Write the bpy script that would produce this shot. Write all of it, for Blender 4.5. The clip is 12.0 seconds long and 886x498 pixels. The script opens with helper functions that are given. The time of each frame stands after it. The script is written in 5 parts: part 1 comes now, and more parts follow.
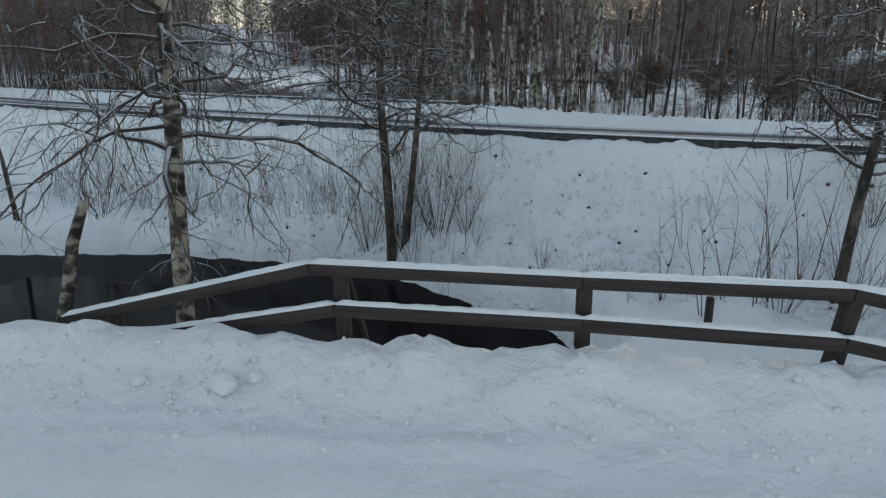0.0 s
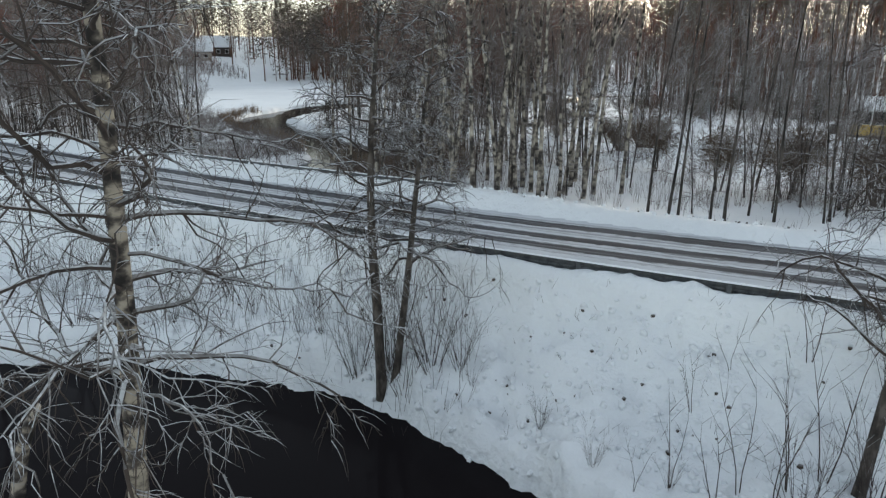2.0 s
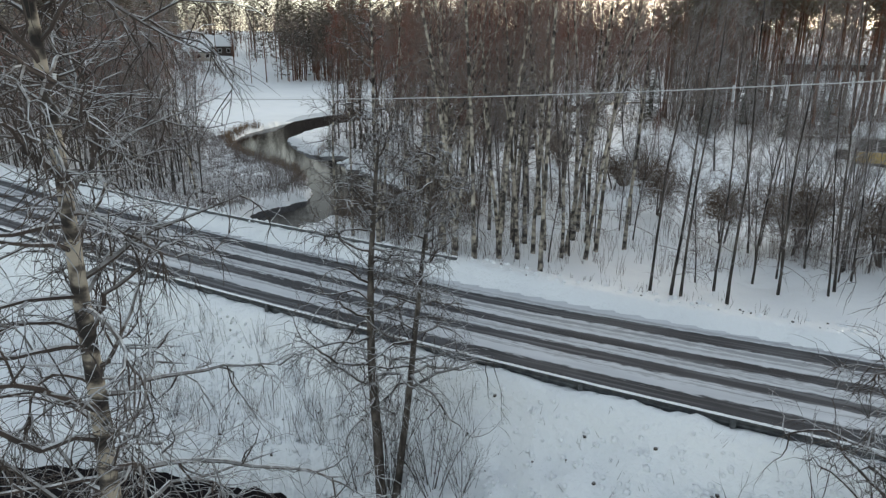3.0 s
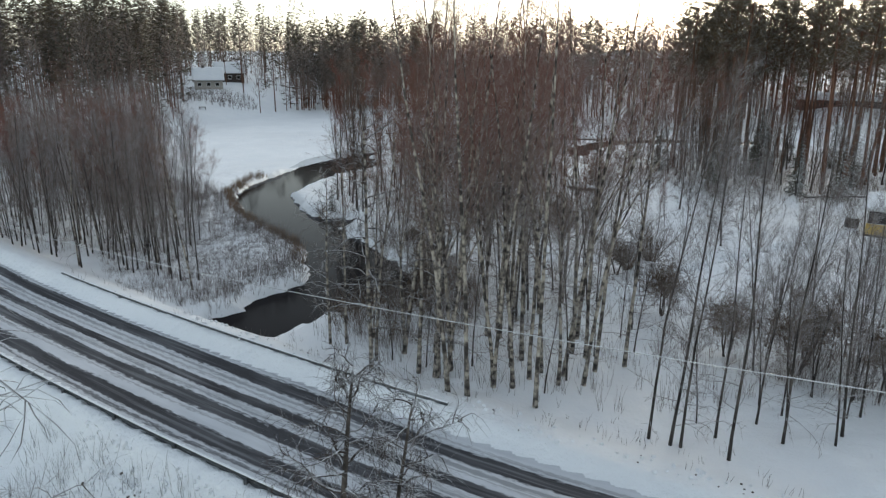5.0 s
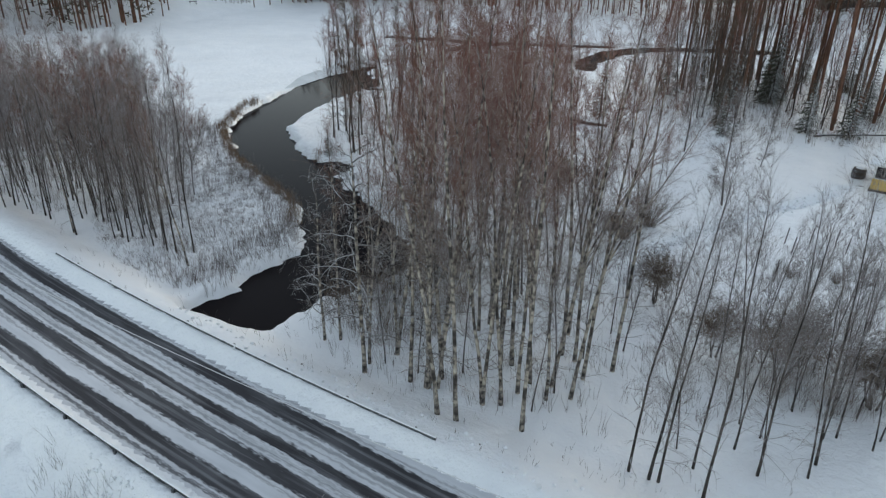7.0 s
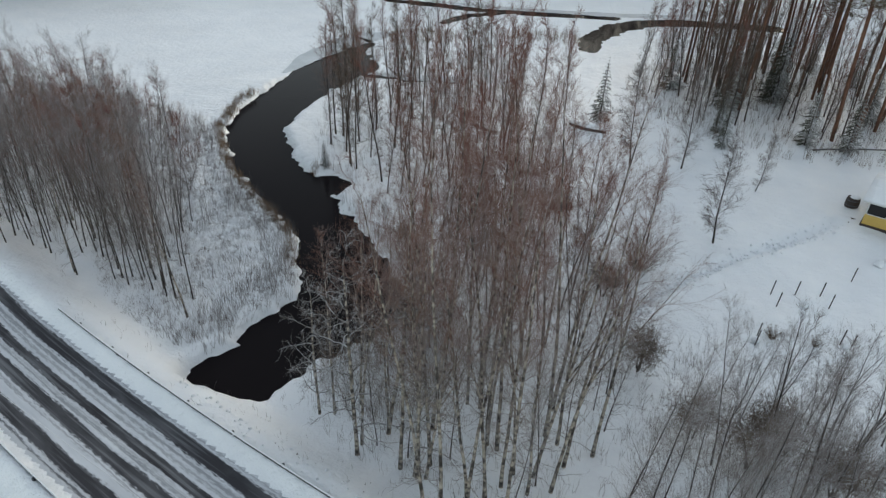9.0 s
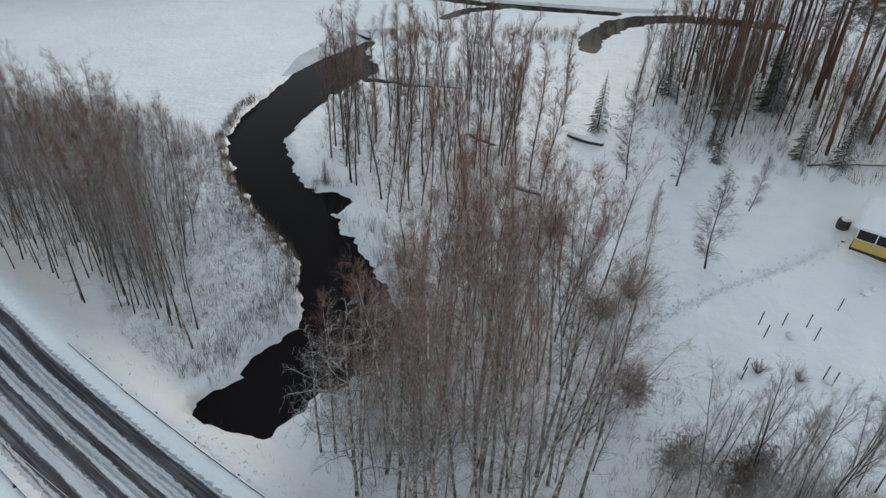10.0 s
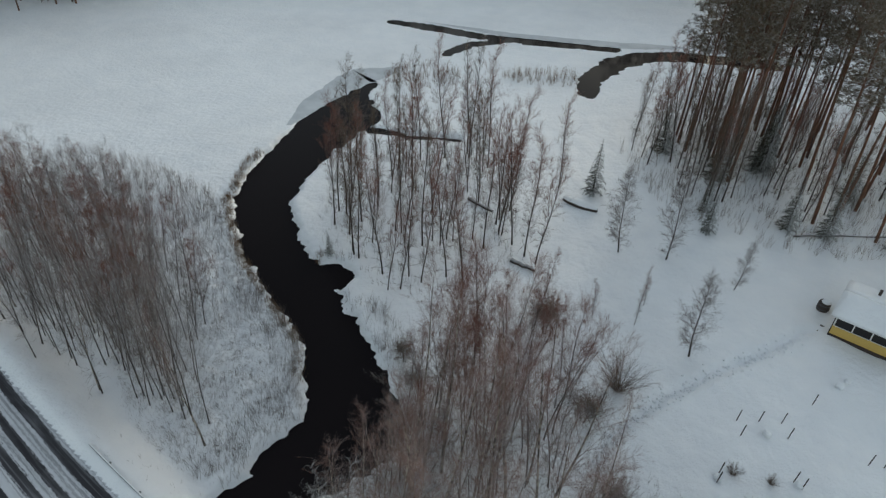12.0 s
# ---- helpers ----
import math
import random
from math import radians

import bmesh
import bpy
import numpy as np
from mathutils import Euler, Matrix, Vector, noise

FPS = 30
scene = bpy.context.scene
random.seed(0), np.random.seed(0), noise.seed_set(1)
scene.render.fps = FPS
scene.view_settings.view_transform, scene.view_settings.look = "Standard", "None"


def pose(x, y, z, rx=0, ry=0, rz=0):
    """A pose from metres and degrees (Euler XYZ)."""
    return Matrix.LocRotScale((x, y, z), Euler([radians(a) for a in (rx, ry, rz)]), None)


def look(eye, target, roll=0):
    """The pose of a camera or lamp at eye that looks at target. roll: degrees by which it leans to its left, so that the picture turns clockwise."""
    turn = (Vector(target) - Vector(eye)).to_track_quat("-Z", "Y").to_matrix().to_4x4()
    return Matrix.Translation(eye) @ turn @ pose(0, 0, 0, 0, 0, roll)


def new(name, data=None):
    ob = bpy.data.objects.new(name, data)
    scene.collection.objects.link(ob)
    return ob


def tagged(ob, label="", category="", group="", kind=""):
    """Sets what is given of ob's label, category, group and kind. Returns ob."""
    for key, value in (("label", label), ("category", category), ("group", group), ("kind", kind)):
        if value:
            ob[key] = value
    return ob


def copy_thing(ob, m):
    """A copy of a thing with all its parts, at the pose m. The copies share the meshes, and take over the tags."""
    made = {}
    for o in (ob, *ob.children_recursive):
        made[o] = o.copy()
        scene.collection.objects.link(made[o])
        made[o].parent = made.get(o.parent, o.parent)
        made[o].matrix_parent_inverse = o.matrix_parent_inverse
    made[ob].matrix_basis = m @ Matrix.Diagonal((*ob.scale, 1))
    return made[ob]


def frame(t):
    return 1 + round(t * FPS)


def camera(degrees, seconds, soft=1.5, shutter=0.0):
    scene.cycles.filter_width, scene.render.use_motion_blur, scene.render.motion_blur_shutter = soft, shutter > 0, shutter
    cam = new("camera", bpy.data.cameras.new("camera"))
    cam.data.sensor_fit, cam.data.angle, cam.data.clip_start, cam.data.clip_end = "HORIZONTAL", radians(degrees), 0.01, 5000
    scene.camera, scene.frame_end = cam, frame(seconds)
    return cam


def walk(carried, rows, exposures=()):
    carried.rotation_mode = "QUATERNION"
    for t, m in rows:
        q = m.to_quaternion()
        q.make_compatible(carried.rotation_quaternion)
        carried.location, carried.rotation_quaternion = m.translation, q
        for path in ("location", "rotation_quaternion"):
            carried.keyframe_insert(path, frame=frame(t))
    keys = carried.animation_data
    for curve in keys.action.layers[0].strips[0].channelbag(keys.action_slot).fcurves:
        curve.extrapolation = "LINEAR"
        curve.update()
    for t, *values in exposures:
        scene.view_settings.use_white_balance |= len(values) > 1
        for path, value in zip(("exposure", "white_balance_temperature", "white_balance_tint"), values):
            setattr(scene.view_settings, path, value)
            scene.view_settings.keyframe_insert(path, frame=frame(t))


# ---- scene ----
cam = camera(67.0, 12.0, soft=1.3)
PATH = [
    (0.0, (2.06, 0.636, 3.305), (0.37, 19.736, -2.355), -0.8),
    (0.5, (2.119, 1.056, 3.846), (0.429, 20.186, -1.744), -0.6),
    (1.0, (2.19, 1.452, 4.551), (0.47, 20.582, -1.009), -0.5),
    (1.5, (2.156, 1.917, 5.265), (0.446, 21.077, -0.205), -0.3),
    (2.0, (2.037, 2.513, 5.997), (0.377, 21.683, 0.507), 0.1),
    (2.5, (1.972, 3.067, 7.071), (0.312, 22.217, 1.541), 0.2),
    (3.0, (1.975, 3.571, 8.965), (0.255, 22.651, 3.205), 0.1),
    (3.5, (2.048, 4.342, 10.593), (0.258, 23.342, 4.623), -0.2),
    (5.5, (2.525, 6.186, 14.443), (0.445, 25.356, 9.153), 0.5),
    (6.0, (2.601, 6.769, 15.867), (0.561, 25.529, 9.237), 0.5),
    (6.5, (2.689, 7.398, 17.256), (0.679, 25.688, 9.406), 0.4),
    (8.5, (2.654, 10.521, 24.154), (0.824, 27.611, 13.934), 1.5),
    (9.0, (2.632, 11.176, 26.107), (0.812, 28.085, 15.597), 1.6),
    (9.5, (2.607, 11.74, 28.064), (0.817, 28.45, 17.214), 1.7),
    (10.0, (2.519, 12.402, 30.182), (0.779, 28.872, 18.972), 2.0),
    (10.5, (2.432, 13.029, 32.352), (0.722, 29.249, 20.792), 2.1),
    (11.0, (2.28, 13.759, 34.559), (0.61, 29.859, 22.809), 2.3),
    (11.5, (2.199, 14.403, 36.586), (0.519, 30.523, 24.866), 2.6),
    (12.0, (2.003, 15.055, 38.846), (0.323, 31.225, 27.196), 2.8),
]
EXPOSURES = [(0.0, 1.1, 6450, 5), (0.5, 1.31, 6600, 5), (1.0, 1.5, 6700, 5), (2.0, 1.6, 6800, 6), (3.5, 1.62, 6900, 6), (5.5, 1.46, 6600, 6), (6.5, 1.62, 6550, 6), (8.5, 1.52, 6850, 6), (10.5, 1.42, 6850, 6), (12.0, 1.16, 6850, 4)]
walk(cam, [(t, look(eye, target, roll)) for t, eye, target, roll in PATH], EXPOSURES)

# ---- daylight: low winter sun behind thin cloud ----
SUN_ELEV, SUN_AZ = 12.0, 22.0
world = bpy.data.worlds.new("world")
scene.world = world
world.use_nodes = True
wn = world.node_tree
sky = wn.nodes.new("ShaderNodeTexSky")
sky.sky_type, sky.sun_disc = "NISHITA", False
sky.sun_elevation, sky.sun_rotation = radians(SUN_ELEV), radians(SUN_AZ)
sky.air_density, sky.dust_density, sky.ozone_density = 1.0, 0.8, 1.0
wn.nodes["Background"].inputs["Strength"].default_value = 0.15
veil = wn.nodes.new("ShaderNodeHueSaturation")
veil.inputs["Saturation"].default_value = 0.56
wn.links.new(sky.outputs["Color"], veil.inputs["Color"])
haze = wn.nodes.new("ShaderNodeMixRGB")
haze.inputs["Fac"].default_value, haze.inputs["Color2"].default_value = 0.45, (0.86, 1.0, 1.18, 1)
wn.links.new(veil.outputs["Color"], haze.inputs["Color1"])
wn.links.new(haze.outputs["Color"], wn.nodes["Background"].inputs["Color"])
sun = new("sun", bpy.data.lights.new("sun", "SUN"))
sun.data.energy, sun.data.angle, sun.data.color = 0.5, radians(18), (1.0, 0.91, 0.79)
SUN_FROM = Vector((math.sin(radians(SUN_AZ)), math.cos(radians(SUN_AZ)), math.tan(radians(SUN_ELEV))))
sun.matrix_world = look(SUN_FROM * 60, (0, 0, 0))


# ---- materials ----
def node_material(name, rough=0.8):
    m = bpy.data.materials.new(name)
    m.use_nodes = True
    nt = m.node_tree
    bsdf = nt.nodes["Principled BSDF"]
    bsdf.inputs["Roughness"].default_value = rough
    bsdf.inputs["Specular IOR Level"].default_value = 0.3
    return m, nt, bsdf


def noise_node(nt, scale, detail=4.0, coords="Object", stretch=(1, 1, 1)):
    tc = nt.nodes.new("ShaderNodeTexCoord")
    mp = nt.nodes.new("ShaderNodeMapping")
    mp.inputs["Scale"].default_value = stretch
    nz = nt.nodes.new("ShaderNodeTexNoise")
    nz.inputs["Scale"].default_value, nz.inputs["Detail"].default_value = scale, detail
    nt.links.new(tc.outputs[coords], mp.inputs["Vector"])
    nt.links.new(mp.outputs["Vector"], nz.inputs["Vector"])
    return nz.outputs["Fac"]


def ramp(nt, fac, stops):
    r = nt.nodes.new("ShaderNodeValToRGB")
    while len(r.color_ramp.elements) < len(stops):
        r.color_ramp.elements.new(0.5)
    for el, (p, c) in zip(r.color_ramp.elements, stops):
        el.position, el.color = p, (*c, 1) if len(c) == 3 else c
    nt.links.new(fac, r.inputs["Fac"])
    return r.outputs["Color"]


def mix(nt, fac, a, b):
    n = nt.nodes.new("ShaderNodeMix")
    n.data_type = "RGBA"
    for sock, val in ((n.inputs["Factor"], fac), (n.inputs["A"], a), (n.inputs["B"], b)):
        if isinstance(val, bpy.types.NodeSocket):
            nt.links.new(val, sock)
        elif isinstance(val, tuple):
            sock.default_value = (*val, 1)
        else:
            sock.default_value = val
    return n.outputs["Result"]


def math_node(nt, op, a, b=0.0, clamp=False):
    n = nt.nodes.new("ShaderNodeMath")
    n.operation, n.use_clamp = op, clamp
    for sock, val in zip(n.inputs, (a, b)):
        if isinstance(val, bpy.types.NodeSocket):
            nt.links.new(val, sock)
        else:
            sock.default_value = val
    return n.outputs["Value"]


def bump(nt, bsdf, height, strength, distance):
    b = nt.nodes.new("ShaderNodeBump")
    b.inputs["Strength"].default_value, b.inputs["Distance"].default_value = strength, distance
    nt.links.new(height, b.inputs["Height"])
    nt.links.new(b.outputs["Normal"], bsdf.inputs["Normal"])


def up_facing(nt, low, high):
    g = nt.nodes.new("ShaderNodeNewGeometry")
    sep = nt.nodes.new("ShaderNodeSeparateXYZ")
    nt.links.new(g.outputs["Normal"], sep.inputs["Vector"])
    mr = nt.nodes.new("ShaderNodeMapRange")
    mr.inputs["From Min"].default_value, mr.inputs["From Max"].default_value = low, high
    nt.links.new(sep.outputs["Z"], mr.inputs["Value"])
    return mr.outputs["Result"]


SNOW = (0.83, 0.85, 0.88)


def snowy(name, stops, scale, stretch=(1, 1, 1), rough=0.85, low=0.35, high=0.9, amount=0.8, bump_scale=None, tops=None):
    """A rough bark or timber with snow resting on what faces up."""
    m, nt, bsdf = node_material(name, rough)
    fac = noise_node(nt, scale, 5.0, "Object", stretch)
    col = ramp(nt, fac, stops)
    if tops:
        sep = nt.nodes.new("ShaderNodeSeparateXYZ")
        nt.links.new(nt.nodes.new("ShaderNodeTexCoord").outputs["Object"], sep.inputs["Vector"])
        young = nt.nodes.new("ShaderNodeMapRange")
        young.inputs["From Min"].default_value, young.inputs["From Max"].default_value = tops[0], tops[1]
        nt.links.new(sep.outputs["Z"], young.inputs["Value"])
        col = mix(nt, young.outputs["Result"], col, tops[2])
    if amount > 0:
        patch = noise_node(nt, 9.0, 3.0)
        cover = math_node(nt, "MULTIPLY", up_facing(nt, low, high), math_node(nt, "MULTIPLY", ramp(nt, patch, [(0.3, (0.4,) * 3), (0.6, (1,) * 3)]), amount), True)
        col = mix(nt, cover, col, SNOW)
    nt.links.new(col, bsdf.inputs["Base Color"])
    if bump_scale:
        bump(nt, bsdf, fac, 0.6, bump_scale)
    return m


def snow_material():
    m, nt, bsdf = node_material("snow", 0.55)
    bsdf.inputs["Specular IOR Level"].default_value = 0.6
    big, fine = noise_node(nt, 0.35, 6.0), noise_node(nt, 7.0, 8.0)
    wide = ramp(nt, noise_node(nt, 0.06, 5.0), [(0.35, (0.94,) * 3), (0.6, (1,) * 3)])
    tone = mix(nt, big, (0.77, 0.8, 0.835), (0.92, 0.93, 0.94))
    both = nt.nodes.new("ShaderNodeVectorMath")
    both.operation = "MULTIPLY"
    nt.links.new(tone, both.inputs[0])
    nt.links.new(wide, both.inputs[1])
    nt.links.new(both.outputs["Vector"], bsdf.inputs["Base Color"])
    h = math_node(nt, "ADD", math_node(nt, "MULTIPLY", noise_node(nt, 1.6, 5.0), 2.0), math_node(nt, "MULTIPLY", fine, 0.7))
    bump(nt, bsdf, h, 0.55, 0.16)
    return m


def road_material():
    """Asphalt under packed snow: bare wheel tracks along the road."""
    m, nt, bsdf = node_material("road_snow_asphalt", 0.75)
    tc = nt.nodes.new("ShaderNodeTexCoord")
    sep = nt.nodes.new("ShaderNodeSeparateXYZ")
    nt.links.new(tc.outputs["UV"], sep.inputs["Vector"])
    wob = math_node(nt, "MULTIPLY", math_node(nt, "SUBTRACT", noise_node(nt, 0.5, 6.0, "UV", (0.12, 1, 1)), 0.5), 0.45)
    wob2 = math_node(nt, "MULTIPLY", math_node(nt, "SUBTRACT", noise_node(nt, 5.0, 6.0, "UV", (0.05, 1, 1)), 0.5), 0.36)
    rag = math_node(nt, "MULTIPLY", math_node(nt, "SUBTRACT", noise_node(nt, 9.0, 8.0, "UV", (0.3, 1, 1)), 0.5), 0.34)
    v = math_node(nt, "ADD", math_node(nt, "ADD", math_node(nt, "ADD", sep.outputs["Y"], wob), wob2), rag)
    total = None
    for c, w, k in TRACKS:
        d = math_node(nt, "ABSOLUTE", math_node(nt, "SUBTRACT", v, c))
        mr = nt.nodes.new("ShaderNodeMapRange")
        mr.interpolation_type = "SMOOTHSTEP"
        mr.inputs["From Min"].default_value, mr.inputs["From Max"].default_value = w + 0.07, max(w - 0.06, 0.0)
        mr.inputs["To Max"].default_value = k
        nt.links.new(d, mr.inputs["Value"])
        total = mr.outputs["Result"] if total is None else math_node(nt, "MAXIMUM", total, mr.outputs["Result"])
    dust = ramp(nt, noise_node(nt, 3.0, 8.0, "UV", (0.05, 1.6, 1)), [(0.34, (0.82,) * 3), (0.5, (1,) * 3)])
    patchy = ramp(nt, noise_node(nt, 1.1, 6.0, "UV", (0.25, 1, 1)), [(0.3, (0.9,) * 3), (0.55, (1,) * 3)])
    total = math_node(nt, "MULTIPLY", math_node(nt, "MULTIPLY", total, dust), patchy)
    grain = noise_node(nt, 40.0, 4.0)
    asphalt = mix(nt, grain, (0.017, 0.0165, 0.02), (0.045, 0.043, 0.049))
    bsdf.inputs["Specular IOR Level"].default_value = 0.2
    slush = mix(nt, noise_node(nt, 2.5, 6.0, "UV", (0.15, 1, 1)), (0.42, 0.435, 0.465), (0.74, 0.755, 0.785))
    nt.links.new(mix(nt, total, slush, asphalt), bsdf.inputs["Base Color"])
    bump(nt, bsdf, math_node(nt, "SUBTRACT", grain, math_node(nt, "MULTIPLY", total, 2.0)), 0.4, 0.03)
    return m


def water_material():
    m, nt, bsdf = node_material("dark_water", 0.06)
    bsdf.inputs["Base Color"].default_value = (0.0125, 0.0105, 0.0115, 1)
    bsdf.inputs["IOR"].default_value = 1.33
    bsdf.inputs["Specular IOR Level"].default_value = 0.025
    bump(nt, bsdf, noise_node(nt, 2.2, 3.0), 0.12, 0.02)
    return m


TRACKS = [(23.42, 0.37, 0.98), (21.92, 0.27, 0.99), (20.78, 0.32, 0.96), (19.32, 0.35, 0.97), (18.74, 0.05, 0.8), (22.8, 0.1, 0.5), (22.5, 0.05, 0.4), (21.35, 0.06, 0.5), (20.25, 0.03, 0.4), (21.5, 0.03, 0.3), (23.98, 0.03, 0.4)]
M_SNOW = snow_material()
M_WATER = water_material()
M_BIRCH = snowy("birch_bark", [(0.38, (0.035, 0.03, 0.027)), (0.47, (0.12, 0.105, 0.092)), (0.56, (0.36, 0.318, 0.265)), (0.8, (0.56, 0.505, 0.43))], 2.6, (1.3, 1.3, 1.5), amount=0.3, bump_scale=0.02)
M_BIRCH_OLD = snowy("old_birch_bark", [(0.42, (0.026, 0.022, 0.02)), (0.5, (0.1, 0.083, 0.07)), (0.58, (0.34, 0.29, 0.23)), (0.8, (0.48, 0.41, 0.33))], 1.5, (2.2, 2.2, 3.2), amount=0.3, bump_scale=0.02)
M_BARK = snowy("grey_bark", [(0.34, (0.018, 0.015, 0.014)), (0.5, (0.05, 0.042, 0.037)), (0.68, (0.15, 0.13, 0.115))], 2.2, (1.6, 1.6, 0.45), low=0.3, amount=0.5, bump_scale=0.02)
M_PINE = snowy("pine_bark", [(0.3, (0.07, 0.036, 0.025)), (0.7, (0.2, 0.098, 0.062))], 3.0, (1, 1, 0.4), amount=0.1, bump_scale=0.03)
M_TWIG = snowy("frosted_twigs", [(0.3, (0.095, 0.077, 0.07)), (0.7, (0.205, 0.168, 0.156))], 2.0, low=0.0, high=1.0, amount=0.65)
M_TWIG_NEAR = snowy("snow_lined_twigs", [(0.3, (0.032, 0.025, 0.022)), (0.7, (0.09, 0.068, 0.058))], 2.0, low=0.4, high=0.95, amount=0.9)
M_TWIG_RED = snowy("red_brown_twigs", [(0.3, (0.08, 0.06, 0.051)), (0.7, (0.18, 0.135, 0.115))], 2.0, low=0.2, high=1.0, amount=0.22, tops=(4.5, 8.5, (0.18, 0.07, 0.047)))
M_TWIG_BIRCH = snowy("birch_twigs", [(0.3, (0.1, 0.08, 0.071)), (0.7, (0.235, 0.19, 0.165))], 2.0, low=0.1, high=1.0, amount=0.35, tops=(7.0, 12.0, (0.165, 0.08, 0.057)))
M_NEEDLE = snowy("pine_needles", [(0.3, (0.07, 0.054, 0.034)), (0.7, (0.155, 0.115, 0.072))], 1.2, low=0.3, high=1.0, amount=0.3)
M_SPRUCE = snowy("spruce_needles", [(0.3, (0.045, 0.048, 0.036)), (0.7, (0.1, 0.1, 0.075))], 1.2, low=0.1, high=0.9, amount=0.6)
M_TWIG_FAR = snowy("far_twigs", [(0.3, (0.125, 0.09, 0.076)), (0.7, (0.25, 0.185, 0.155))], 0.15, low=0.2, high=1.0, amount=0.2)
M_NEEDLE_FAR = snowy("far_needles", [(0.3, (0.05, 0.045, 0.03)), (0.7, (0.13, 0.1, 0.065))], 0.12, low=0.2, high=1.0, amount=0.22)
M_WIRE = snowy("frosted_wire", [(0.3, (0.35, 0.35, 0.35)), (0.7, (0.6, 0.6, 0.6))], 20.0)
M_DEBRIS = snowy("dark_debris", [(0.3, (0.03, 0.022, 0.018)), (0.7, (0.09, 0.065, 0.05))], 8.0, amount=0.3)
M_TWIG_BROWN = snowy("brown_twigs", [(0.3, (0.07, 0.048, 0.034)), (0.7, (0.155, 0.108, 0.076))], 2.0, low=0.3, high=1.0, amount=0.2)
M_WOOD = snowy("weathered_timber", [(0.3, (0.034, 0.027, 0.025)), (0.7, (0.068, 0.054, 0.05))], 3.0, (0.4, 6, 6), amount=0.0, bump_scale=0.01)
M_BARK_DARK = snowy("dark_alder_bark", [(0.35, (0.028, 0.024, 0.021)), (0.5, (0.07, 0.058, 0.05)), (0.65, (0.14, 0.12, 0.105))], 5.0, (1.5, 1.5, 0.6), low=0.4, high=1.0, amount=0.6, bump_scale=0.04)
M_REED = snowy("dry_reed", [(0.3, (0.11, 0.07, 0.042)), (0.7, (0.25, 0.165, 0.1))], 3.0, amount=0.3)

# ---- plan ----
ALONG, ACROSS = Vector((-0.895, 0.446)), Vector((0.446, 0.895))
ROAD_Z, NEAR_WATER, LAKE = 0.69, -2.4, -0.9
# chains of (x, y, half width) down the open water
STREAM = [[(-13.1, 38.6, 1.75), (-11.4, 39.1, 2.4), (-10.4, 42.0, 2.9), (-6.9, 46.4, 3.5), (-8.6, 50.2, 3.2), (-11.2, 55.6, 2.3), (-16.5, 62.0, 2.6), (-20.5, 67.0, 2.7),
           (-24.6, 75.0, 2.9), (-24.9, 82.0, 3.4), (-23.4, 90.0, 3.9), (-21.3, 99.0, 4.5), (-22.6, 106.5, 2.2), (-20.5, 111.0, 0.7)],
          [(-16.0, 62.5, 2.0), (-13.6, 63.6, 2.0)],
          [(-16.5, 95.4, 0.9), (-11.5, 94.1, 0.6), (-5.0, 94.6, 0.4)],
          [(-23.0, 142.3, 0.6), (-15.7, 141.0, 1.3), (-5.8, 138.0, 1.0), (4.6, 137.3, 1.3), (18.3, 136.7, 0.8)],
          [(-10.7, 127.4, 0.5), (-7.4, 132.7, 0.7), (-0.5, 137.0, 0.6)],
          [(12.8, 115.0, 1.0), (13.5, 121.0, 1.3), (18.3, 130.0, 1.9), (23.5, 134.0, 1.9), (29.7, 136.0, 1.8), (45.0, 135.0, 2.0)]]
BROOK = [[(-40.0, 17.0, 3.2), (-14.0, 15.5, 3.2), (-8.0, 15.7, 3.3), (-3.2, 14.3, 3.8), (0.3, 11.6, 3.6), (0.8, 7.0, 2.7), (1.4, 2.0, 3.0)]]
PATHWAY = [(9.5, 44.5), (11.2, 47.9), (13.4, 50.4), (16.3, 53.1), (20.4, 56.3), (25.3, 59.7), (30.2, 63.5)]
SHORE = [(-260, 40), (-130, 92), (-100, 112), (-80, 138), (-72, 160), (-62, 190), (-25, 205), (12, 182), (34, 168), (60, 160), (75, 130), (300, 110)]


def bend(u):
    """How far the gently curving road stands off a straight line, u metres along it."""
    w = (np.asarray(u, float) - 15.0) / 20.0
    q = np.clip(w, -1.6, 1.6)
    return -0.168 * w + 0.764 * q * q + 2.44 * (np.abs(w) - np.abs(q))


def road_frame(x, y):
    """Metres along the road and across it."""
    u = ALONG.x * x + ALONG.y * y
    return u, ACROSS.x * x + ACROSS.y * y - bend(u)


def on_road(u, v):
    k = v + float(bend(u))
    return ALONG * u + ACROSS * k


def chain_distance(x, y, chains):
    """Distance to the water's edge; negative over the water."""
    best = np.full(x.shape, 1e3)
    for chain in chains:
        for (ax, ay, ar), (bx, by, br) in zip(chain, chain[1:]):
            dx, dy = bx - ax, by - ay
            k = np.clip(((x - ax) * dx + (y - ay) * dy) / (dx * dx + dy * dy), 0, 1)
            best = np.minimum(best, np.hypot(x - ax - k * dx, y - ay - k * dy) - (ar + k * (br - ar)))
    return best


def smooth(a, b, x):
    k = np.clip((x - a) / (b - a), 0, 1)
    return k * k * (3 - 2 * k)


def waves(x, y, size, seed):
    """Cheap smooth lumps in about -1..1."""
    r = random.Random(seed)
    total = np.zeros(x.shape)
    for _ in range(7):
        a, f, p = r.uniform(0, math.tau), r.uniform(0.6, 1.7) / size, r.uniform(0, math.tau)
        b = r.uniform(0, math.tau)
        total += np.sin((x * math.cos(a) + y * math.sin(a)) * f * 6.28 + p + 1.3 * np.sin((x * math.cos(b) + y * math.sin(b)) * f * 2.9 + p * 2))
    return total / 4.0


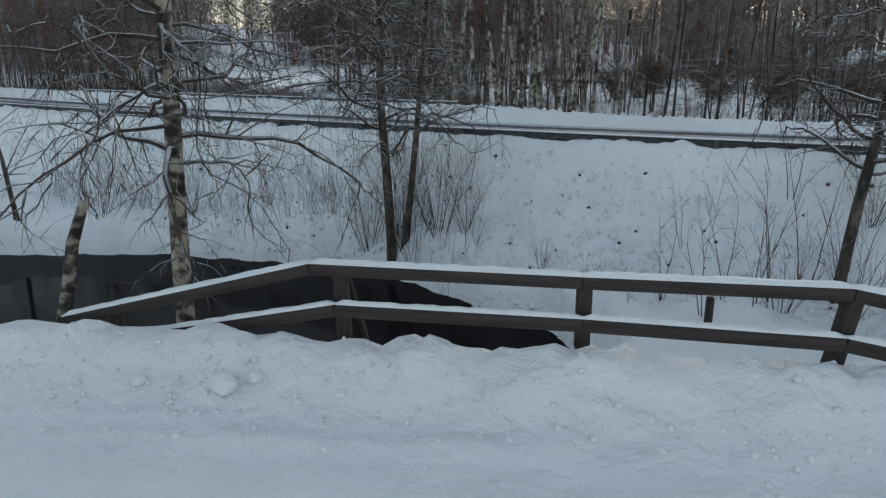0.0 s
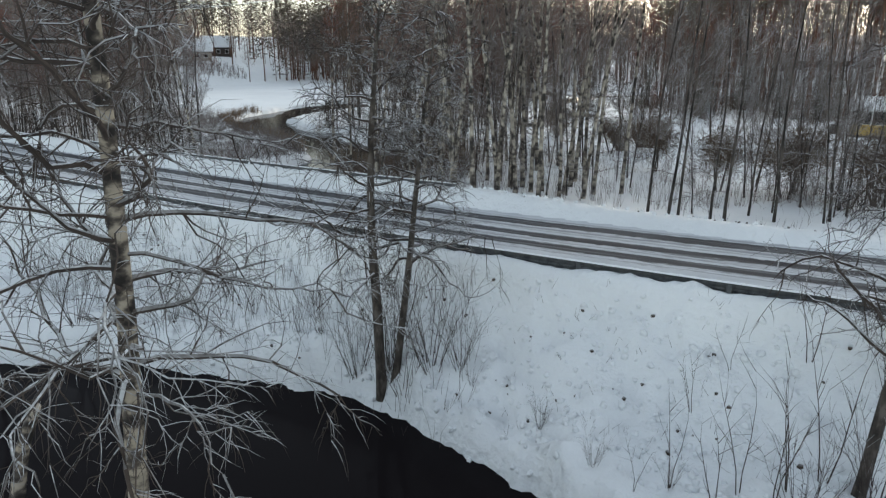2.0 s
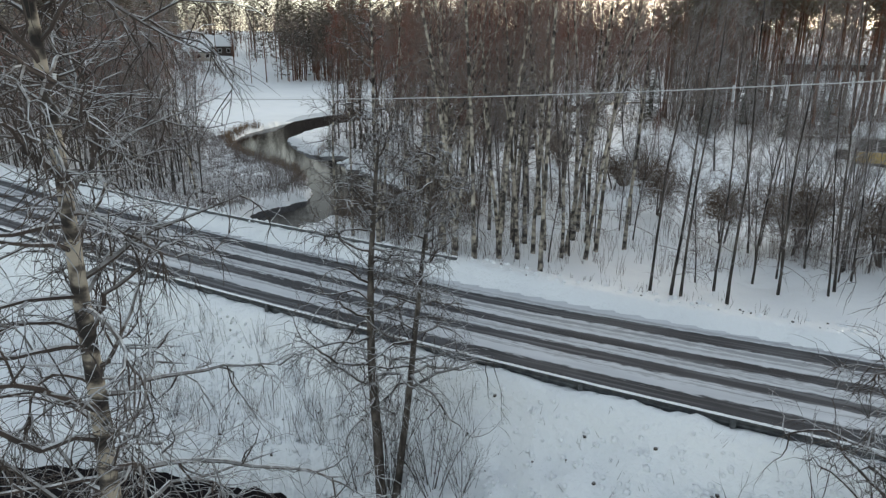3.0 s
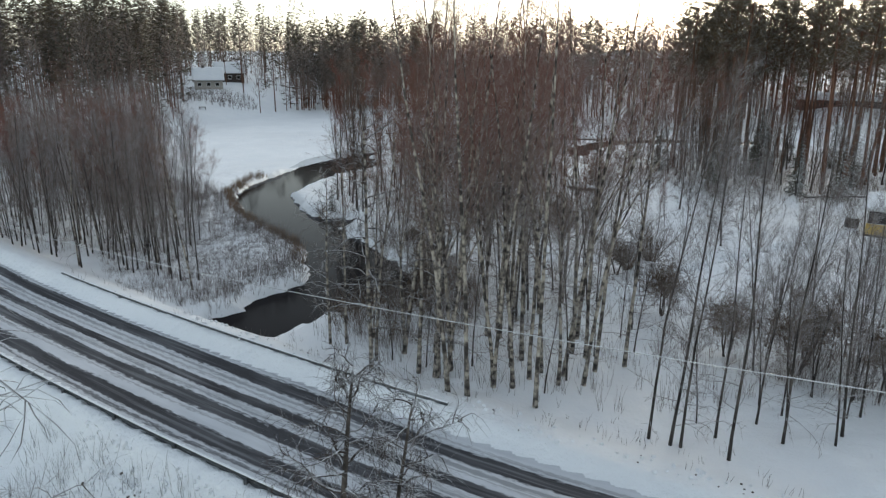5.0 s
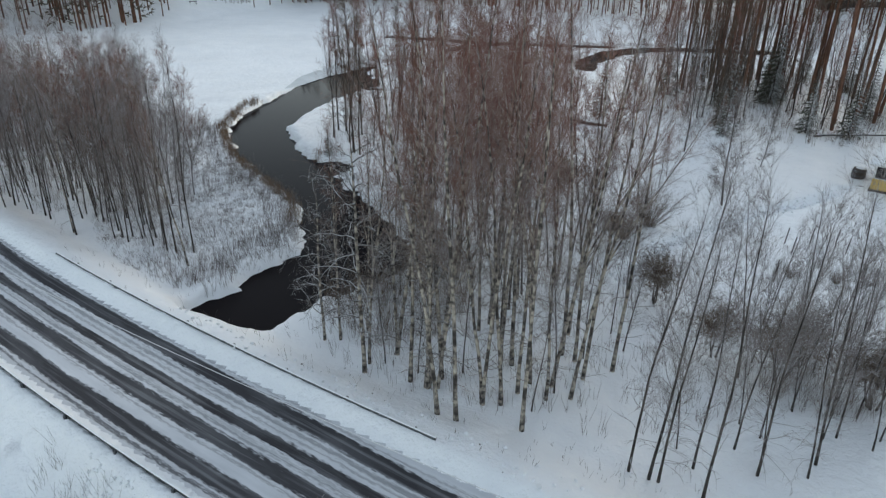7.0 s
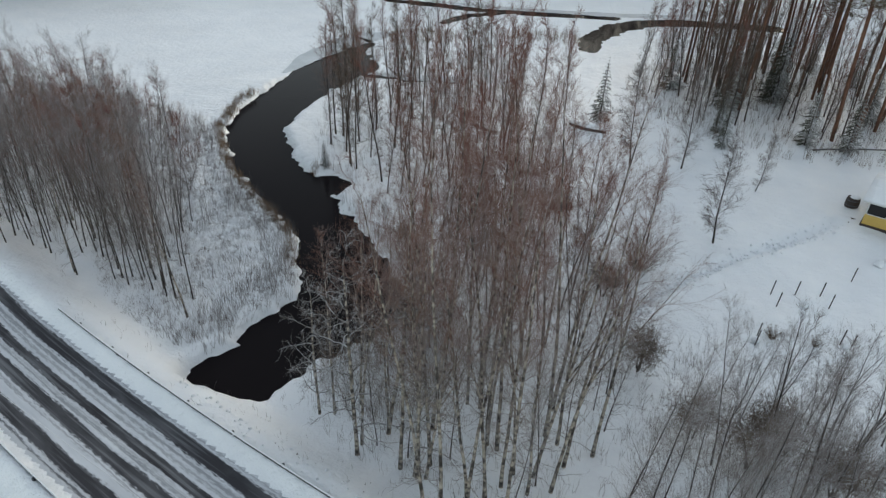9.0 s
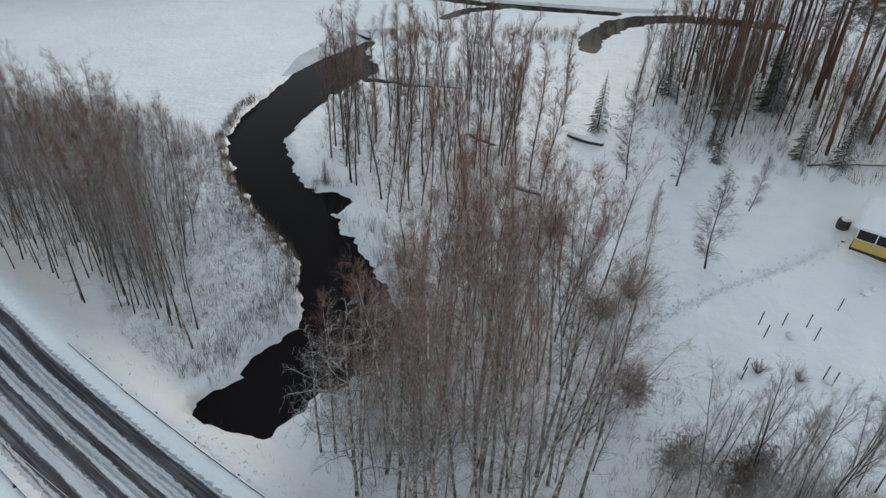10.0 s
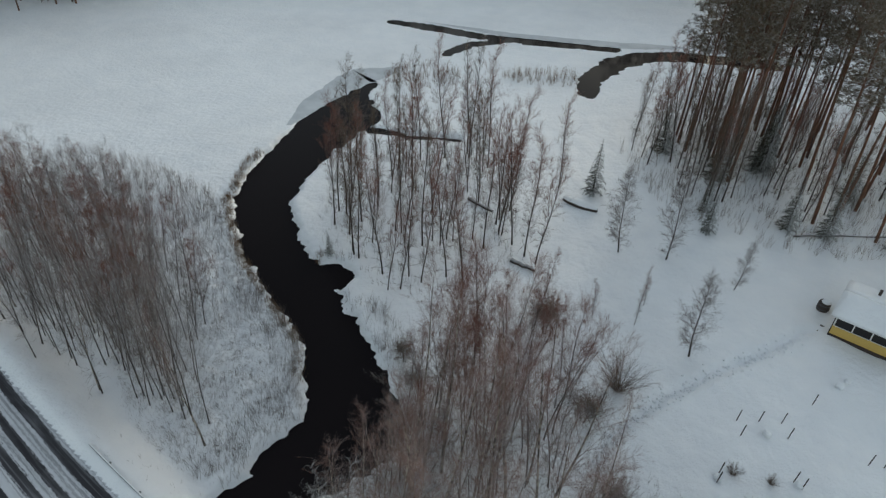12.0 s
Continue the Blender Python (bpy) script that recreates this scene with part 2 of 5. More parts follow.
def ground_height(x, y):
    x, y = np.asarray(x, float), np.asarray(y, float)
    u, v = road_frame(x, y)
    shore_y = np.interp(x, [p[0] for p in SHORE], [p[1] for p in SHORE])
    rough = 0.06 * waves(x, y, 2.3, 1) + 0.12 * waves(x, y, 7.0, 2)
    # far side of the road: verge, wood floor, lawn, ice, rising land
    ridge = 0.1 * np.exp(-((v - 24.62) / 0.3) ** 2) * (1 + 0.6 * waves(x, y, 1.3, 17))
    far = ROAD_Z + (0.3 + 0.22 * smooth(4, 12, u)) * smooth(24.1, 24.65, v) + ridge - (0.95 + 0.5 * smooth(11, 18, u)) * smooth(25.1, 28.4, v) - (0.52 - 0.42 * smooth(11, 18, u)) * smooth(28.6, 36.0, v) + rough * smooth(24.8, 28.0, v) * 0.8
    ice = smooth(0, 6, y - (92 + 0.35 * (x + 20))) * (x < 60) + smooth(-33, -38, x) * smooth(74, 82, y)
    far = far + (LAKE + 0.06 - far) * np.clip(ice, 0, 1) * (1 - smooth(0, 3, y - shore_y))
    rise = y - shore_y
    far = far + smooth(0, 60, rise) * 4.5 + np.clip(rise - 60, 0, 300) * 0.05
    knoll = 6.9 * np.exp(-((x + 90) / 20) ** 2 - ((y - 207) / 15) ** 2)
    far = np.where(y > 150, np.maximum(far, knoll + LAKE), far)
    lawn = smooth(10, 30, x - 40) * smooth(60, 100, y)
    far = far + lawn * 2.0
    trod = np.full(x.shape, 1e3)
    for (ax, ay), (bx, by) in zip(PATHWAY, PATHWAY[1:]):
        k = np.clip(((x - ax) * (bx - ax) + (y - ay) * (by - ay)) / ((bx - ax) ** 2 + (by - ay) ** 2), 0, 1)
        trod = np.minimum(trod, np.hypot(x - ax - k * (bx - ax), y - ay - k * (by - ay)))
    far = far - (0.26 + 0.1 * waves(x, y, 1.0, 19)) * np.exp(-(trod / 0.4) ** 2) + 0.12 * np.exp(-((trod - 0.9) / 0.3) ** 2)
    meadow = np.exp(-(((x + 21) * 0.93 + (y - 58) * 0.37) / 6.5) ** 2 - ((-(x + 21) * 0.37 + (y - 58) * 0.93) / 17.0) ** 2)
    far = far + meadow * (0.16 * waves(x, y, 1.5, 21) + 0.1 * waves(x, y, 0.8, 22))
    d = chain_distance(x, y, STREAM) + 0.35 * waves(x, y, 2.2, 4) + 0.18 * waves(x, y, 0.9, 5)
    far = np.where(v > 25.2, far + (LAKE - 0.7 - far) * smooth(0.75, -0.55, d), far)
    # near side: brook, its banks, the side road on its low fill
    near = -1.55 + 0.25 * waves(x, y, 5.0, 7) + rough
    slope = smooth(14.5, 18.2, v)
    bank = 0.48 * np.exp(-((v - 17.75) / 0.42) ** 2) * (1 + 0.045 * waves(x, y, 1.4, 18))
    near = near + (ROAD_Z - near) * slope + bank
    near = near + (0.21 * waves(x, y, 1.1, 8) + 0.11 * waves(x, y, 0.5, 13)) * smooth(11.6, 15.0, v) * (1 - 0.7 * smooth(16.9, 17.6, v)) * (1 - smooth(18.0, 18.5, v))
    side = 1 - smooth(7.25, 9.0, y + 0.07 * x)
    berm = 0.43 * np.exp(-((y + 0.07 * x - 6.95) / 0.55) ** 2) * (1 + 0.14 * waves(x, y, 1.3, 9) + 0.16 * waves(x, y, 0.42, 14))
    crumbs = 0.032 * waves(x, y, 0.38, 15) * np.exp(-((y + 0.07 * x - 6.3) / 0.6) ** 2)
    ruts = 0.045 * waves(x * 0.06, y, 0.55, 16) * (1 - smooth(5.6, 6.2, y + 0.07 * x))
    berm = berm + crumbs + ruts
    near = near + (0.0 + 0.03 * waves(x, y, 0.7, 10) - near) * side + berm
    e = chain_distance(x, y, BROOK) + 0.16 * waves(x, y, 1.9, 11) + 0.07 * waves(x, y, 0.7, 12)
    cut = smooth(0.3, -0.35, e) * (1 - (1 - smooth(7.3, 7.7, y + 0.07 * x)))
    near = near + (NEAR_WATER - 0.8 - near) * cut
    return np.where(v > 21.4, far, near)


def water_gap(x, y):
    """As chain_distance, for one place beside the stream."""
    best = 1e3
    for chain in STREAM:
        for (ax, ay, ar), (bx, by, br) in zip(chain, chain[1:]):
            dx, dy = bx - ax, by - ay
            k = min(max(((x - ax) * dx + (y - ay) * dy) / (dx * dx + dy * dy), 0.0), 1.0)
            best = min(best, math.hypot(x - ax - k * dx, y - ay - k * dy) - (ar + k * (br - ar)))
    return best


GRID = {}


def height_at(x, y):
    """The ground's height, between the grid lines of the built ground."""
    xs, ys, zs = GRID["x"], GRID["y"], GRID["z"]
    i, j = min(max(bisect(xs, x) - 1, 0), len(xs) - 2), min(max(bisect(ys, y) - 1, 0), len(ys) - 2)
    u, w = (x - xs[i]) / (xs[i + 1] - xs[i]), (y - ys[j]) / (ys[j + 1] - ys[j])
    return (zs[j][i] * (1 - u) + zs[j][i + 1] * u) * (1 - w) + (zs[j + 1][i] * (1 - u) + zs[j + 1][i + 1] * u) * w


def bisect(values, x):
    lo, hi = 0, len(values)
    while lo < hi:
        mid = (lo + hi) // 2
        if x < values[mid]:
            hi = mid
        else:
            lo = mid + 1
    return lo


def link_mesh(name, verts, faces, materials, parent=None, smooth_faces=True, slots=None):
    me = bpy.data.meshes.new(name)
    me.from_pydata([tuple(p) for p in verts], [], faces)
    for m in materials:
        me.materials.append(m)
    if slots is not None:
        me.polygons.foreach_set("material_index", slots)
    me.polygons.foreach_set("use_smooth", [smooth_faces] * len(me.polygons))
    me.update()
    ob = new(name, me)
    ob.parent = parent
    return ob


def graded(zones, lo, hi, growth=1.06):
    """Grid lines: zones of (from, to, step), then ever coarser out to lo and hi."""
    out = []
    for a, b, step in zones:
        out.extend(np.arange(a, b - step * 0.5, step))
    out.append(zones[-1][1])
    s = zones[0][2]
    while out[0] > lo:
        s *= growth
        out.insert(0, out[0] - s)
    s = zones[-1][2]
    while out[-1] < hi:
        s *= growth
        out.append(out[-1] + s)
    return np.array(out)


def build_ground():
    xs = graded([(-50, -32, 0.6), (-32, -8, 0.3), (-8, 10, 0.18), (10, 36, 0.35), (36, 50, 0.7)], -900, 900)
    ys = graded([(3, 8, 0.11), (8, 20, 0.2), (20, 66, 0.34), (66, 114, 0.5), (114, 146, 0.45)], -300, 1500)
    gx, gy = np.meshgrid(xs, ys)
    gz = ground_height(gx, gy)
    GRID.update(x=xs.tolist(), y=ys.tolist(), z=gz.tolist())
    n, k = len(xs), len(ys)
    verts = np.stack([gx, gy, gz], -1).reshape(-1, 3)
    i = np.arange(n * (k - 1)).reshape(k - 1, n)[:, :-1].reshape(-1)
    faces = np.stack([i, i + 1, i + n + 1, i + n], -1).tolist()
    ob = link_mesh("ground", verts.tolist(), faces, [M_SNOW])
    tagged(ob, "snow-covered ground with stream banks and a road embankment", "ground", kind="structure")


def sheet(name, pts, z, mat, label, category):
    ob = link_mesh(name, [(x, y, z) for x, y in pts], [list(range(len(pts)))], [mat], smooth_faces=False)
    return tagged(ob, label, category, kind="structure")


build_ground()
sheet("water", [(-60, 5), (9, 5), (9, 16), (-10, 21), (-60, 24)], NEAR_WATER, M_WATER, "black open brook water between snowy banks", "water")
sheet("water", [(-48, 53.9), (20, 20), (48, 60), (48, 150), (-48, 150)], LAKE, M_WATER, "black open stream water winding through snow and ice", "water")


def build_road():
    m = road_material()
    us, vs = np.arange(-120.0, 262.0, 2.0), (18.45, 21.35, 24.25)
    verts, flat = [], []
    for u in us:
        for v in vs:
            p = on_road(u, v)
            verts.append((p.x, p.y, ROAD_Z + 0.03))
            flat.append((u, v + 0.5 * math.exp(-((u - 9.0) / 6.0) ** 2) * (v - 18.45) / 5.8))
    faces = [(i * 3 + j, i * 3 + j + 1, i * 3 + j + 4, i * 3 + j + 3) for i in range(len(us) - 1) for j in range(2)]
    ob = link_mesh("road", verts, faces, [m], smooth_faces=False)
    lay = ob.data.uv_layers.new(name="road")
    for poly in ob.data.polygons:
        for k, n in zip(poly.loop_indices, poly.vertices):
            lay.data[k].uv = flat[n]
    tagged(ob, "asphalt country road under packed snow with dark wheel tracks", "road", kind="structure")


build_road()


# ---- woody plants ----
def tube(verts, faces, pts, radii, sides=4, point=True):
    """A swept tapering stem along pts."""
    base, n = len(verts), len(pts)
    for i, (p, r) in enumerate(zip(pts, radii)):
        if point and i == n - 1:
            verts.append(tuple(p))
            continue
        d = (pts[min(i + 1, n - 1)] - pts[max(i - 1, 0)]).normalized()
        a = d.cross(Vector((0.31, 0.95, 0.11)) if abs(d.z) > 0.9 else Vector((0, 0, 1))).normalized()
        b = d.cross(a)
        for k in range(sides):
            t = math.tau * k / sides
            verts.append(tuple(p + (a * math.cos(t) + b * math.sin(t)) * r))
    rings = n - 1 if point else n
    for i in range(rings - 1):
        for k in range(sides):
            faces.append((base + i * sides + k, base + i * sides + (k + 1) % sides, base + (i + 1) * sides + (k + 1) % sides, base + (i + 1) * sides + k))
    if point:
        tip = base + rings * sides
        for k in range(sides):
            faces.append((base + (rings - 1) * sides + k, base + (rings - 1) * sides + (k + 1) % sides, tip))


def bent(r, start, way, length, steps, wander, droop=0.0):
    """A wandering polyline; droop bends it down (or up, if negative) towards its end."""
    pts, d, p = [start.copy()], way.normalized(), start.copy()
    for i in range(steps):
        d = (d + Vector((r.gauss(0, wander), r.gauss(0, wander), r.gauss(0, wander) - droop * (i + 1) / steps))).normalized()
        p = p + d * (length / steps)
        pts.append(p)
    return pts


def along(pts, k):
    f = k * (len(pts) - 1)
    i = min(int(f), len(pts) - 2)
    return pts[i].lerp(pts[i + 1], f - i), (pts[i + 1] - pts[i]).normalized()


def side_way(r, d, angle):
    a = d.orthogonal().normalized()
    a.rotate(Matrix.Rotation(r.uniform(0, math.tau), 3, d))
    return (d * math.cos(angle) + a * math.sin(angle)).normalized()


def broadleaf(seed, height, radius, first=0.35, limbs=30, reach=0.22, rise=0.9, twigs=7, sprays=3, droop=0.25, lean=0.04, thick=1.0, wander=0.03, sides=6, aim=None, forks=(), steps=4, crook=0.14, twig_steps=1):
    """Bare deciduous tree: (trunk verts, faces), (crown verts, faces)."""
    r = random.Random(seed)
    tv, tf, cv, cf = [], [], [], []
    aim = Vector((r.gauss(0, lean), r.gauss(0, lean), 1)) if aim is None else Vector(aim)
    n = 10
    trunk = bent(r, Vector((0, 0, -0.3)), aim, height + 0.3, n, wander, -0.04)
    tube(tv, tf, trunk, [radius * (1.3 if i == 0 else 1) * (1 - 0.93 * (i / n) ** 0.9) + 0.004 for i in range(n + 1)], sides)
    stems = []
    for k, way, length in forks:
        p, d = along(trunk, k)
        stems.append(bent(r, p, Vector(way), length, 8, 0.09, -0.08))
        tube(tv, tf, stems[-1], [radius * (1 - k) * 0.75 * (1 - 0.9 * i / 8) + 0.004 for i in range(9)], sides)
    for j in range(limbs):
        k = first + (0.98 - first) * ((j + r.random()) / limbs)
        p, d = along(trunk, k)
        if stems and j % 3 == 2:
            p, d = along(stems[j % len(stems)], r.uniform(0.15, 1.0))
        size = height * reach * (1.15 - 0.85 * (k - first) / (1 - first)) * r.uniform(0.55, 1.25)
        way = side_way(r, d, r.uniform(0.55, 1.1) * (1.25 - 0.4 * rise))
        way.z += 0.25 * rise
        limb = bent(r, p, way, size, steps, crook, droop * 0.5)
        br = min(max(radius * (1 - k) * 0.4, 0.008), 0.032)
        tube(cv, cf, limb, [br * (1 - 0.8 * i / steps) for i in range(steps + 1)], 3)
        for t in range(twigs):
            q, e = along(limb, r.uniform(0.12, 1.0))
            tw = bent(r, q, side_way(r, e, r.uniform(0.3, 0.9)) + Vector((0, 0, 0.25 * rise)), size * r.uniform(0.3, 0.75), twig_steps, 0.14, droop)
            tube(cv, cf, tw, [0.006 * thick * (1 - 0.75 * i / twig_steps) for i in range(twig_steps + 1)], 3)
            for s in range(sprays):
                q2, e2 = along(tw, r.uniform(0.1, 1.0))
                tip = q2 + (side_way(r, e2, r.uniform(0.25, 0.8)) - Vector((0, 0, droop * 0.8 - 0.2 * rise))) * size * r.uniform(0.15, 0.42)
                tube(cv, cf, [q2, tip], [0.0042 * thick, 0.0015], 3)
    return (tv, tf), (cv, cf)


def fan_tree(seed, height, radius, first=0.25, limbs=44, reach=2.0, twigs=8, sprays=5, lift=0.35, curl=-0.12, droop=0.0, lean=0.045, wander=0.028, fine=1.0, forks=1, spray=(0.25, 0.6), full=0.4, spurs=9):
    """Bare tree with a crooked stem, a fork or two and a haze of fine twigs."""
    r = random.Random(seed)
    tv, tf, cv, cf = [], [], [], []
    n = 10
    trunk = bent(r, Vector((0, 0, -0.3)), Vector((r.gauss(0, lean), r.gauss(0, lean), 1)), height + 0.3, n, wander, -0.02)
    tube(tv, tf, trunk, [radius * (1.3 if i == 0 else 1) * (1 - 0.92 * (i / n) ** 0.95) + 0.005 for i in range(n + 1)], 6)
    axes = [(trunk, first, limbs)]
    for _ in range(forks):
        k = r.uniform(max(first * 0.8, 0.15), 0.55)
        p, d = along(trunk, k)
        stem = bent(r, p, side_way(r, d, r.uniform(0.25, 0.5)) + Vector((0, 0, 0.5)), (1 - k) * height * r.uniform(0.6, 0.95), 6, 0.06, -0.12)
        tube(tv, tf, stem, [radius * (1 - k) * 0.7 * (1 - 0.9 * i / 6) + 0.004 for i in range(7)], 5)
        axes.append((stem, 0.2, int(limbs * (1 - k) * 0.55)))
    for _ in range(spurs):
        p, d = along(trunk, r.uniform(0.08, first + 0.2))
        spur = bent(r, p, side_way(r, d, r.uniform(1.0, 1.5)), reach * r.uniform(0.4, 0.95), 4, 0.22, 0.03)
        tube(cv, cf, spur, [0.016, 0.013, 0.01, 0.007, 0.003], 4)
        for _ in range(5):
            q, e = along(spur, r.uniform(0.2, 1.0))
            tube(cv, cf, bent(r, q, side_way(r, e, r.uniform(0.4, 1.1)), r.uniform(0.2, 0.6), 2, 0.2, 0.12), [0.0065, 0.005, 0.002], 3)
    for axis, low, count in axes:
        for j in range(count):
            s = (j + r.random()) / count
            p, d = along(axis, low + (0.99 - low) * s)
            wide = (0.55 + 0.45 * s / full) if s < full else 1.0 - 0.55 * (s - full) / (1 - full)
            size = reach * wide * r.uniform(0.5, 1.25)
            limb = bent(r, p, side_way(r, d, r.uniform(0.6, 1.15) - 0.3 * s) + Vector((0, 0, lift)), size, 3, 0.13, curl)
            br = 0.006 + 0.17 * radius * (1 - s) ** 1.2
            tube(cv, cf, limb, [br, br * 0.75, br * 0.5, 0.003], 3)
            for _ in range(twigs):
                q, e = along(limb, r.uniform(0.12, 1.0))
                way = side_way(r, e, r.uniform(0.35, 0.9)) + Vector((0, 0, 0.3 * lift - droop))
                tip = q + way.normalized() * size * r.uniform(0.25, 0.6)
                tube(cv, cf, [q, tip], [0.0058 * fine, 0.0024 * fine], 3)
                for _ in range(sprays):
                    q2 = q.lerp(tip, r.uniform(0.1, 1.0))
                    end = q2 + (side_way(r, way, r.uniform(0.25, 0.85)) + Vector((0, 0, 0.25 * lift - 1.2 * droop))) * r.uniform(*spray)
                    tube(cv, cf, [q2, end], [0.0042 * fine, 0.0016 * fine], 3)
    return (tv, tf), (cv, cf)


def gnarled(seed, height, radius, aim, low, branches, reach, subs=9, hang=6):
    """Old tree with long crooked branches that hang at their ends."""
    r = random.Random(seed)
    tv, tf, cv, cf = [], [], [], []
    trunk = bent(r, Vector((0, 0, -0.3)), Vector(aim), height + 0.3, 12, 0.018)
    tube(tv, tf, trunk, [radius * (1.25 if i == 0 else 1) * (1 - 0.9 * (i / 12) ** 1.5) + 0.006 for i in range(13)], 12)
    for j in range(branches):
        s = (j + r.random()) / branches
        k = low + (0.98 - low) * s
        p, d = along(trunk, k)
        t = j * 2.4 + r.uniform(-0.5, 0.5)
        size = reach * (1.0 - 0.55 * s) * r.uniform(0.6, 1.15)
        way = Vector((math.cos(t), math.sin(t), r.uniform(-0.1, 0.3) + 0.8 * s))
        limb = bent(r, p, way, size, 9, 0.24, 0.06)
        br = (0.044 - 0.022 * s) * r.uniform(0.75, 1.25)
        tube(cv, cf, limb, [br * (1 - 0.78 * i / 9) for i in range(10)], 5)
        for _ in range(subs):
            q, e = along(limb, r.uniform(0.15, 1.0))
            sub = bent(r, q, side_way(r, e, r.uniform(0.4, 1.1)), size * r.uniform(0.22, 0.6), 5, 0.3, 0.1)
            tube(cv, cf, sub, [0.0135 * (1 - 0.7 * i / 5) for i in range(6)], 4)
            for _ in range(hang):
                q2, e2 = along(sub, r.uniform(0.15, 1.0))
                tw = bent(r, q2, side_way(r, e2, r.uniform(0.4, 1.2)), r.uniform(0.2, 0.75), 3, 0.22, 0.35)
                tube(cv, cf, tw, [0.0058, 0.0046, 0.0034, 0.0015], 3)
    return (tv, tf), (cv, cf)


def conifer_tuft(r, verts, faces, centre, size, count, flat=0.5):
    for _ in range(count):
        d = Vector((r.gauss(0, 1), r.gauss(0, 1), r.gauss(0.15, flat))).normalized()
        s = centre + d * size * r.uniform(0.0, 0.3)
        tube(verts, faces, [s, s + d * size * r.uniform(0.5, 1.0)], [size * 0.055, 0.0], 3)


def pine(seed, height, radius, crown_from=0.55, limbs=28, tufts=4, needles=10, reach=0.16):
    r = random.Random(seed)
    tv, tf, cv, cf = [], [], [], []
    n = 8
    trunk = bent(r, Vector((0, 0, -0.3)), Vector((r.gauss(0, 0.03), r.gauss(0, 0.03), 1)), height + 0.3, n, 0.02)
    tube(tv, tf, trunk, [radius * (1 - 0.85 * i / n) for i in range(n + 1)], 6)
    for j in range(limbs):
        k = crown_from + (1.0 - crown_from) * ((j + r.random()) / limbs)
        p, d = along(trunk, min(k, 0.995))
        size = height * reach * (1.1 - 0.75 * (k - crown_from) / (1 - crown_from)) * r.uniform(0.6, 1.2)
        limb = bent(r, p, side_way(r, d, r.uniform(1.0, 1.45)) + Vector((0, 0, 0.1)), size, 3, 0.12, -0.1)
        tube(tv, tf, limb, [radius * 0.18, radius * 0.13, radius * 0.08, 0.01], 3)
        for t in range(tufts):
            q, e = along(limb, r.uniform(0.45, 1.0))
            conifer_tuft(r, cv, cf, q + Vector((r.gauss(0, 0.45), r.gauss(0, 0.45), r.uniform(-0.2, 0.4))), height * 0.021 * r.uniform(0.7, 1.4), needles)
    return (tv, tf), (cv, cf)


def spruce(seed, height, radius, whorls=20, arms=8, needles=14):
    r = random.Random(seed)
    tv, tf, cv, cf = [], [], [], []
    trunk = bent(r, Vector((0, 0, -0.3)), Vector((0, 0, 1)), height + 0.3, 6, 0.01)
    tube(tv, tf, trunk, [radius * (1 - 0.9 * i / 6) + 0.005 for i in range(7)], 6)
    for j in range(whorls):
        k = 0.08 + 0.9 * j / (whorls - 1)
        p, d = along(trunk, k)
        size = height * 0.2 * (1.05 - k) * r.uniform(0.85, 1.15)
        for a in range(arms):
            t = math.tau * (a + r.random()) / arms
            way = Vector((math.cos(t), math.sin(t), r.uniform(-0.35, 0.05)))
            limb = bent(r, p, way, size * r.uniform(0.7, 1.15), 3, 0.06, 0.12)
            tube(cv, cf, limb, [0.03 * size, 0.035 * size, 0.025 * size, 0.0], 3)
            for _ in range(needles):
                q, e = along(limb, r.uniform(0.2, 1.0))
                tube(cv, cf, [q, q + (side_way(r, e, r.uniform(0.5, 1.0)) - Vector((0, 0, 0.25))) * size * r.uniform(0.2, 0.45)], [0.022 * size, 0.0], 3)
    return (tv, tf), (cv, cf)


def pollard(seed, height, spread, stems=4, heads=620):
    """A bush on a few short stems that ends in a dense round head of fine twigs."""
    r = random.Random(seed)
    sv, sf, cv, cf = [], [], [], []
    tops = []
    for _ in range(stems):
        t = r.uniform(0, math.tau)
        way = Vector((math.cos(t) * r.uniform(0.05, 0.22), math.sin(t) * r.uniform(0.05, 0.22), 1.0))
        stem = bent(r, Vector((math.cos(t) * 0.12, math.sin(t) * 0.12, -0.2)), way, height * r.uniform(0.6, 0.72), 5, 0.09)
        tube(sv, sf, stem, [0.055, 0.047, 0.04, 0.033, 0.026, 0.012], 5)
        tops.append(stem)
    for n in range(heads):
        q, e = along(tops[n % stems], r.uniform(0.55, 1.0))
        d = Vector((r.gauss(0, 1), r.gauss(0, 1), r.gauss(0.25, 0.8))).normalized()
        if n >= stems * 12:
            q = q + Vector((r.gauss(0, 0.35), r.gauss(0, 0.35), r.gauss(0.15, 0.3))) * spread
        tip = q + (d + Vector((r.gauss(0, 0.4), r.gauss(0, 0.4), r.gauss(0.2, 0.3)))).normalized() * spread * r.uniform(0.3, 0.62)
        tube(cv, cf, [q, q.lerp(tip, 0.5) + Vector((r.gauss(0, 0.05), r.gauss(0, 0.05), 0.04)), tip], [0.011, 0.009, 0.004], 3)
        for _ in range(5):
            q2 = q.lerp(tip, r.uniform(0.35, 1.0))
            tube(cv, cf, [q2, q2 + side_way(r, d, r.uniform(0.3, 0.9)) * r.uniform(0.15, 0.38)], [0.009, 0.004], 3)
    return (sv, sf), (cv, cf)


